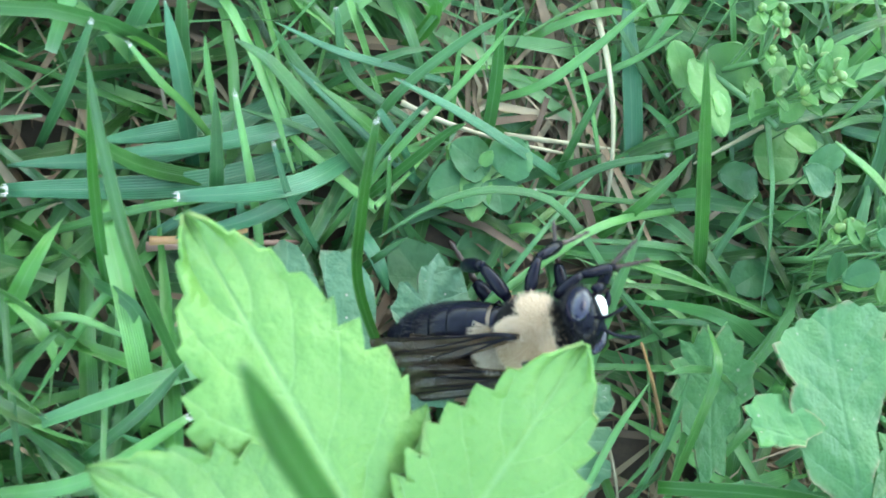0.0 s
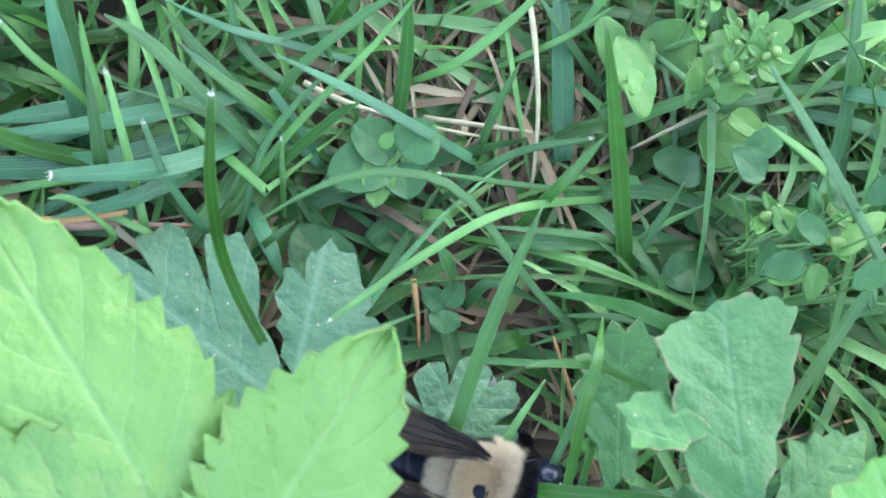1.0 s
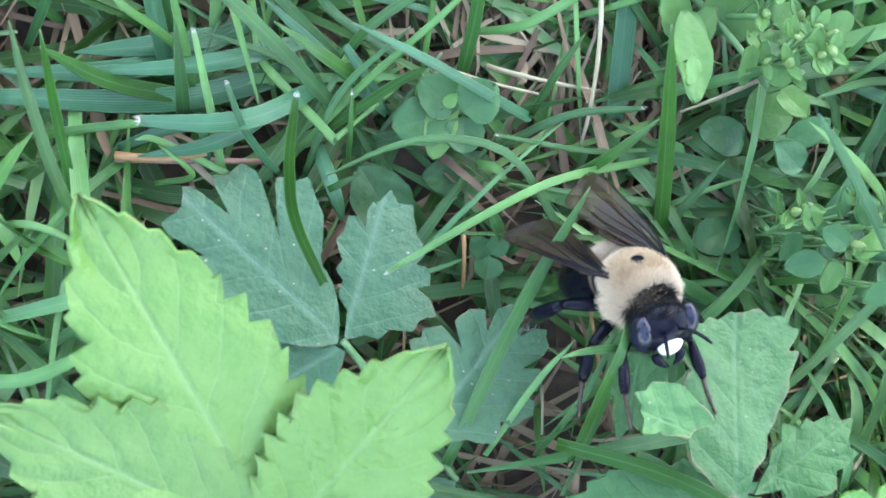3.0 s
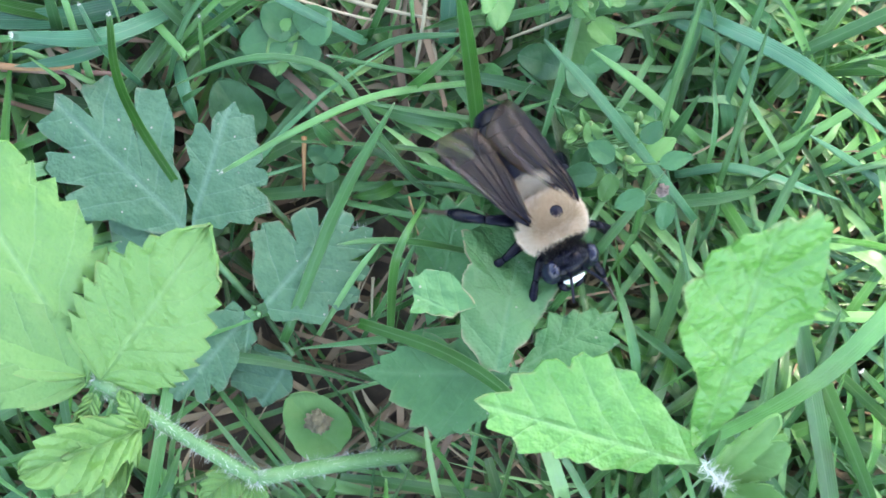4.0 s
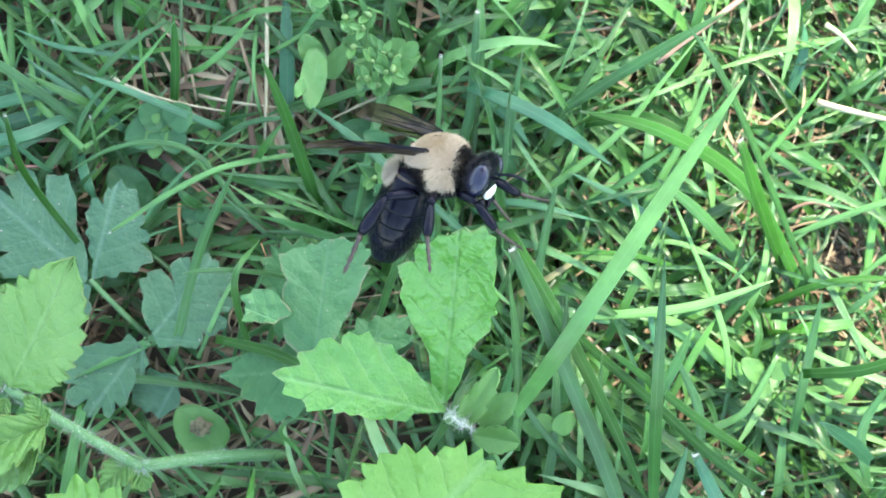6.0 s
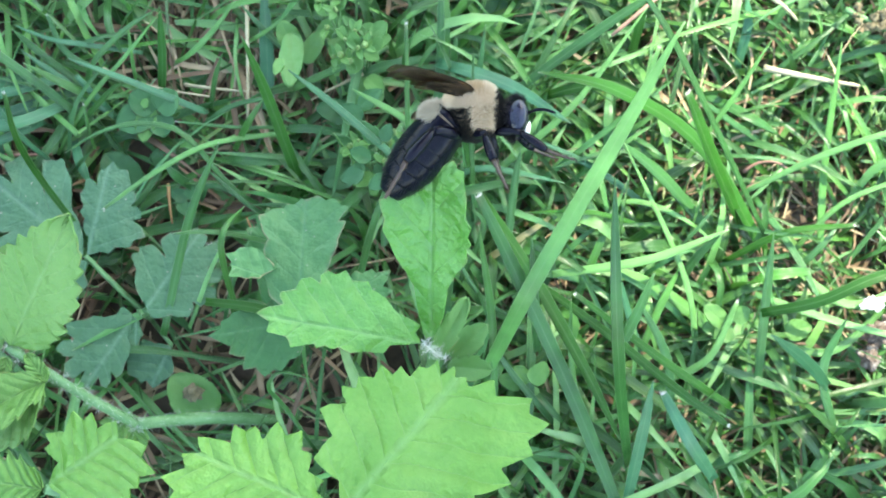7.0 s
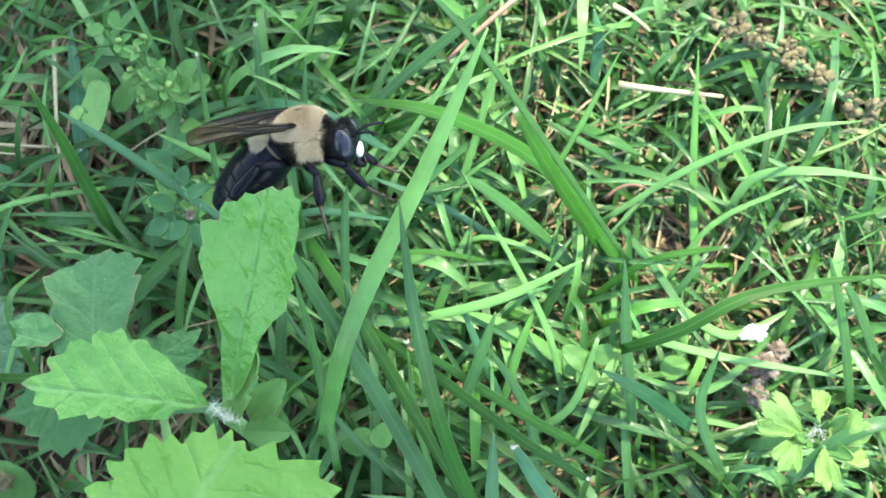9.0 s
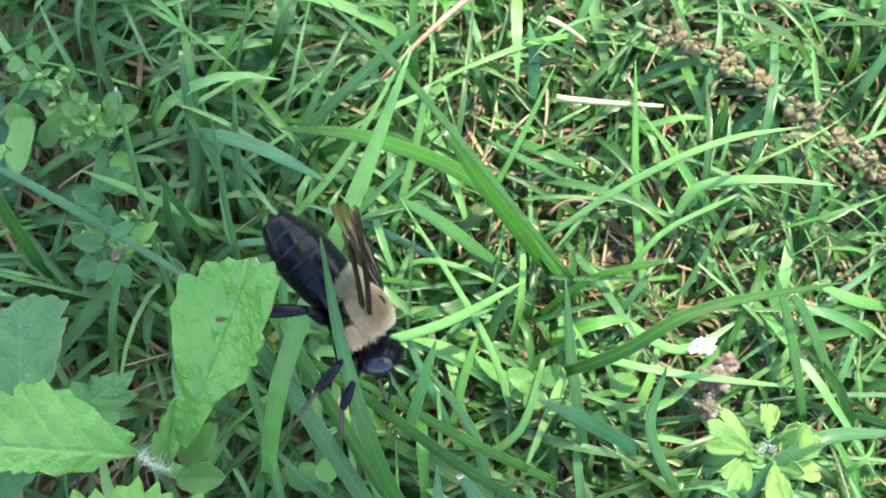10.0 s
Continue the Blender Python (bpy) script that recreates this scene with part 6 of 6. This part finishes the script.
def build_bee():
    bee = thing("bee", 0, 0, 0, "large bee with tan furry back, glossy black abdomen, smoky wings", "bee")
    thorax = part("thorax", ball(3.2, 3.2, 3.0), hide_mat, bee)
    bare = Vector((0.0, -0.05, 1.0)).normalized()

    def back_hair(d, rnd):
        return d.angle(bare) > 0.2 and d.y < 0.72 and d.z > 0.12 + 0.12 * rnd.random()

    fur("tan_fur", 9000, (0, 0, 0), (3.3, 3.3, 3.1), 0.55, tan_mat, thorax, 1, lambda d, r: back_hair(d, r) and d.z > 0.45 + 0.25 * r.random() and d.y < 0.45)
    # pale here is cream fur plus light's sheen put into the colour
    fur("pale_fur", 15000, (0, 0, 0), (3.3, 3.3, 3.1), 0.65, cream_mat, thorax, 4, lambda d, r: back_hair(d, r) and (d.z < 0.52 + 0.25 * r.random() or d.y > 0.38), label="pale fur round the back, cream with painted sheen")
    fur("side_fur", 2600, (0, 0, 0), (3.3, 3.3, 3.1), 0.9, cream_mat, thorax, 2, lambda d, r: abs(d.x) > 0.55 and -0.55 < d.z < 0.12 and -0.02 < d.y < 0.68, label="cream side tufts")
    fur("collar_fur", 7000, (0, 0, 0), (3.3, 3.3, 3.1), 0.7, blackfur_mat, thorax, 3, lambda d, r: d.y > 0.68 or (d.z < 0.16 and not (abs(d.x) > 0.55 and -0.5 < d.z and 0.02 < d.y < 0.64)), label="black collar fur")
    part("bald_spot", ball(0.75, 0.75, 0.2, 0, -0.17, 3.1, 14, 8), shell_mat, thorax, "bare black spot on the back")
    head = part("head", ball(3.0, 1.6, 2.5, 0, 0, 0, shape=lambda c: 1 - 0.12 * max(0, -c.z)), shell_mat, bee)
    head.location = (0, 4.6 * MM, -0.9 * MM)
    for s in (-1, 1):
        part("compound_eye", ball(0.95, 1.15, 1.85, s * 2.25, 0.25, 0.3), eye_mat, head, "glossy black compound eye with mirrored sky blue in its colour")
        v, f = tube(bend((s * 0.7, 1.3, 0.6), (s * 1.3, 2.6, 1.6), (s * 2.1, 4.4, 0.9), 8), [0.22, 0.17, 0.15, 0.17, 0.17, 0.17, 0.17, 0.16, 0.1], 7)
        part("antenna", mesh_from("antenna", v, f, shell_mat), None, head)
        v, f = tube(bend((s * 1.1, 0.9, -2.0), (s * 1.3, 1.6, -2.6), (s * 0.2, 1.7, -3.1), 5), [0.45, 0.5, 0.45, 0.35, 0.25, 0.1], 8)
        part("mandible", mesh_from("mandible", v, f, shell_mat), None, head)
    part("face_patch", ball(1.25, 0.5, 1.2, 0, 1.36, -0.95, 18, 12, shape=lambda c: 1 - 0.32 * max(0.0, c.z) - 0.12 * max(0.0, -c.z)), face_mat, head, "ivory white face patch")
    fur("head_fur", 1800, (0, 0, 0), (2.9, 1.5, 2.45), 0.6, blackfur_mat, head, 5, lambda d, r: d.y < 0.2 or d.z > 0.75, back=0.1)
    abdomen = part("abdomen", ball(3.0, 1.2, 2.6, 0, -0.3, 0), shell_mat, bee)
    abdomen.location = (0, -2.6 * MM, -0.5 * MM)
    widths = [3.3, 3.7, 3.85, 3.8, 3.5, 2.85, 1.8]
    for i in range(6):
        y0, y1 = -0.6 - i * 1.72, -0.6 - (i + 1) * 1.72 - 0.25
        a, b = widths[i], widths[i + 1] * 1.008
        verts, faces = [], []
        for j in range(7):
            u = j / 6
            w = a + (b - a) * u + 0.06 * math.sin(u * math.pi)
            if j == 6:
                w -= 0.03
            for k in range(26):
                t = 2 * math.pi * k / 26
                verts.append((math.cos(t) * w, y0 + (y1 - y0) * u, math.sin(t) * w * 0.78))
        for j in range(6):
            for k in range(26):
                p, q = j * 26 + k, j * 26 + (k + 1) % 26
                faces.append((p, q, q + 26, p + 26))
        faces.append(tuple(range(156, 182)))
        part("segment", mesh_from("segment", verts, faces, shell_mat), None, abdomen, "glossy black abdomen ring")
    part("waist", ball(3.25, 1.6, 2.6, 0, -1.0, 0.2), umber_mat, abdomen)
    fur("waist_fur", 9000, (0, -1.0, 0.2), (3.25, 1.6, 2.6), 0.9, waist_mat, abdomen, 6, lambda d, r: d.z > 0.35 + 0.2 * r.random(), label="cream fur on the first ring", back=0.8)
    fur("belly_fur", 900, (0, -5, 0), (3.5, 5.5, 2.8), 0.4, blackfur_mat, abdomen, 7, lambda d, r: abs(d.x) > 0.7 or d.z < -0.3, back=1.2)
    fur("ring_fur", 1500, (0, -5.4, 0), (3.85, 5.9, 3.0), 0.5, blackfur_mat, abdomen, 8, lambda d, r: d.y < 0.6, back=1.6, label="short black fur on the rings")
    wings = []
    for s in (-1, 1):
        fw = wing(bee, "forewing", s, True, 12.8)
        fw.location = (s * 2.5 * MM, -0.2 * MM, 2.2 * MM)
        hw = wing(bee, "hindwing", s, False, 8.6)
        hw.location = (s * 2.4 * MM, -1.1 * MM, 1.8 * MM)
        wings.append((s, fw, hw))
    legs = []
    for s in (-1, 1):
        legs.append(leg(bee, s, 2.2, [(1.6, 2.4, -2.4), (3.4, 4.8, -2.6), (4.6, 7.2, -4.8), (5.4, 10.2, -6.2)], (0.52, 0.45, 0.22), "front_leg"))
        legs.append(leg(bee, s, 0.2, [(2.2, 0.2, -2.6), (5.4, 1.6, -2.6), (7.6, 2.2, -5.4), (9.6, 3.4, -8.6)], (0.56, 0.5, 0.25), "middle_leg"))
        legs.append(leg(bee, s, -1.6, [(2.2, -1.7, -2.6), (5.4, -4.0, -1.8), (7.2, -6.8, -5.0), (8.6, -9.0, -8.8)], (0.64, 0.62, 0.3), "hind_leg"))
    return bee, head, abdomen, wings, legs


bee, bee_head, bee_abdomen, bee_wings, bee_legs = build_bee()
bee.scale = (0.92, 0.92, 0.92)


def motions():
    # seconds, place in metres, turn in degrees
    BEE = [
        (0, 0.0029, -0.0102, 0.0115, 57.4, 39.7, -45.3),
        (0.2, 0.0065, -0.0146, 0.0113, 43.4, 43.8, -78.5),
        (0.3, 0.0059, -0.0169, 0.0111, 33.6, 36.5, -99.8),
        (0.5, 0.0054, -0.0210, 0.0118, 29.6, 37.1, -98.9),
        (0.8, 0.0067, -0.0209, 0.0077, 21.1, 29.0, -98.3),
        (1, 0.0094, -0.0221, 0.0049, 16.2, 24.0, -105.2),
        (1.2, 0.0140, -0.0204, 0.0083, 34.6, 0.4, -109.5),
        (1.5, 0.0150, -0.0179, 0.0093, 85.2, -36.7, -144.0),
        (1.8, 0.0167, -0.0174, 0.0099, 101.1, -25.4, -164.3),
        (2, 0.0167, -0.0164, 0.0110, 107.6, -15.2, -174.9),
        (2.2, 0.0164, -0.0175, 0.0107, 100.4, -19.8, -170.1),
        (3.3, 0.0183, -0.0082, 0.0166, 45.3, -0.8, -163.1),
        (3.5, 0.0199, -0.0083, 0.0163, 44.4, -14.4, -158.1),
        (3.6, 0.0203, -0.0092, 0.0169, 15.5, -8.1, -160.5),
        (3.9, 0.0256, -0.0125, 0.0188, 13.0, -7.1, -172.3),
        (4, 0.0290, -0.0123, 0.0174, 14.6, -7.9, -154.0),
        (4.2, 0.0295, -0.0087, 0.0237, 27.8, -24.8, -125.6),
        (4.5, 0.0318, -0.0093, 0.0267, 39.7, -38.2, -122.8),
        (4.8, 0.0348, -0.0042, 0.0321, 57.5, -40.0, -138.3),
        (5, 0.0344, -0.0037, 0.0402, 71.0, -49.0, -141.1),
        (5.2, 0.0324, -0.0043, 0.0390, 62.7, -41.1, -143.7),
        (6.3, 0.0432, -0.0082, 0.0511, 21.5, -70.8, -127.4),
        (6.5, 0.0455, -0.0098, 0.0519, -7.8, -76.1, -109.6),
        (6.8, 0.0452, -0.0113, 0.0500, 28.2, -67.0, -127.2),
        (7, 0.0456, -0.0090, 0.0507, 23.1, -72.7, -114.7),
        (7.3, 0.0471, -0.0130, 0.0504, -2.8, -72.2, -110.1),
        (7.5, 0.0535, -0.0122, 0.0455, 10.3, -74.3, -115.3),
        (7.8, 0.0557, -0.0129, 0.0439, 10.9, -47.4, -103.2),
        (8, 0.0545, -0.0115, 0.0402, 19.0, -40.4, -108.4),
        (8.3, 0.0521, -0.0084, 0.0434, -2.9, -36.5, -83.3),
        (8.5, 0.0552, -0.0068, 0.0421, -11.3, -29.4, -68.2),
        (8.8, 0.0491, -0.0051, 0.0420, -3.5, -13.0, -63.3),
        (9, 0.0521, -0.0054, 0.0368, 17.0, -53.0, -109.8),
        (9.3, 0.0554, -0.0072, 0.0395, 20.2, -41.7, -125.2),
        (9.5, 0.0603, -0.0112, 0.0402, -3.3, -22.4, -111.5),
        (9.8, 0.0619, -0.0186, 0.0426, -13.0, -39.2, -139.9),
        (10, 0.0632, -0.0224, 0.0382, -33.2, -57.7, -123.6),
    ]
    walk(bee, [(t, pose(x, y, z, rx, ry, rz)) for t, x, y, z, rx, ry, rz in BEE])
    # seconds, degrees by which the abdomen hangs
    walk(bee_abdomen, [(t, pose(0, -2.6 * MM, -0.5 * MM, a, 0, 0)) for t, a in (
        (0, 7), (0.5, 11), (1, 10), (1.5, 33), (2, 55), (2.2, 45), (3.3, 38), (3.5, 40), (3.6, 10), (4, 6), (4.5, 10), (4.8, 55), (5, 58), (5.2, 80), (6.3, 45), (6.5, 27), (6.8, 50), (7, 49), (7.3, 15), (7.5, 29), (8, 12), (8.5, 19), (9, 40), (9.3, 35), (9.5, 49), (9.8, 8), (10, 6))])
    # seconds, degrees by which the left and the right wings stand out, by which each dips, and by which both are twisted
    beats = ((0, 16, -7, -4, -6, 0), (0.5, 43, 24, -15, -8, 0), (1, 14, 14, -4, -4, 0), (1.5, 20, 30, -8, -8, 0), (2.2, 25, 30, -10, -10, 0), (3.3, -10, 20, -4, 20, 10), (3.5, -7, 17, 0, 26, 10), (4, -9, 25, -5, -8, 8),
             (4.5, -12, 13, -19, 14, 34), (4.8, 0, 19, -9, 17, 20), (5, 10, 7, -14, 15, 15), (5.2, 13, 4, -10, 23, 10), (6.3, 27, 30, -12, -10, 0), (6.5, 28, 37, -10, -8, 0), (7, 42, 60, -16, -11, 0), (7.5, 36, 44, -2, 1, 0), (8, -2, 10, -19, -29, 0),
             (8.5, -27, 17, -40, -11, 10), (9, -11, 43, 3, -6, 10), (9.5, 20, 25, 14, -12, 10), (10, 39, 22, 1, -32, 0))
    for s, fw, hw in bee_wings:
        k = 1 if s < 0 else 2
        walk(fw, [(row[0], pose(s * 2.5 * MM, -0.2 * MM, 2.2 * MM, row[k + 2], row[5], s * row[k])) for row in beats])
        walk(hw, [(row[0], pose(s * 2.4 * MM, -1.1 * MM, 1.8 * MM, row[k + 2] * 0.9, row[5], s * row[k] * 1.15)) for row in beats])
    walk(bee_head, [(t, pose(0, 4.6 * MM, -0.9 * MM, a, 0, 0)) for t, a in (
        (0, 5), (0.5, 1), (1, 2), (1.5, 2), (2, -3), (3.5, 7), (4, 12), (4.5, 0), (4.8, 0), (5, -8), (5.2, -14), (6.5, -25), (7, -6), (7.5, -15), (8, -3), (8.5, 1), (9, 5), (9.5, -10), (10, -26))])
    # the legs reach and step, each a little after the other
    for k, ob in enumerate(bee_legs):
        home = ob.location.copy()
        side = 1 if home.x > 0 else -1
        walk(ob, [(0.25 * i, pose(home.x, home.y, home.z, 9 * math.sin(1.9 * i + 1.3 * k), side * (72 if i < 9 else max(0, 72 - 14 * (i - 8))), 11 * math.sin(1.4 * i + 2.1 * k))) for i in range(41)])
    o = nibbled_leaf.parent.location / MM
    walk(nibbled_leaf, [(t, leaf_frame(Vector((24.2, -26.3, 19.5)) - o, Vector(tip) - o)) for t, tip in (
        (0, (24.4, -11.3, 20)), (2.3, (24.4, -11.3, 20)), (3.2, (26.6, -12.4, 14)), (4.3, (27.2, -11.6, 13)), (5.0, (26.8, -11.6, 17)), (10.0, (25.2, -11.3, 19)))])
    # the leaf that the bee climbs sways under it
    o = fresh_leaf.parent.location / MM
    walk(fresh_leaf, [(t, leaf_frame(Vector(base) - o, Vector(tip) - o, (-math.sin(radians(turn)), 0, math.cos(radians(turn))))) for t, base, tip, turn in (
        (0, (38.3, -29.7, 36.1), (37.2, -12.6, 49.9), 1), (4, (38.3, -29.7, 36.1), (37.2, -12.6, 49.9), 1), (4.5, (39.5, -31.3, 33.7), (41.2, -12.1, 44.4), 3),
        (5, (38.8, -30.5, 34.4), (38.7, -12.0, 46.4), 10), (6.5, (39.2, -31.5, 33.3), (40.6, -15.2, 48.1), 12), (7, (40.5, -31.6, 32.8), (41.0, -15.5, 47.7), 16),
        (7.5, (41.3, -31.6, 33.0), (45.6, -15.3, 47.1), 4), (8, (41.4, -32.5, 32.9), (46.3, -15.8, 46.3), 3), (8.5, (41.0, -31.8, 33.1), (47.3, -15.1, 46.0), 6),
        (9, (41.4, -31.8, 33.1), (48.1, -14.9, 45.6), 9),
        (9.5, (41.8, -32.2, 33.0), (49.4, -16.0, 46.0), 9), (10, (42.8, -32.6, 33.0), (53.6, -18.0, 46.0), 12))])


motions()
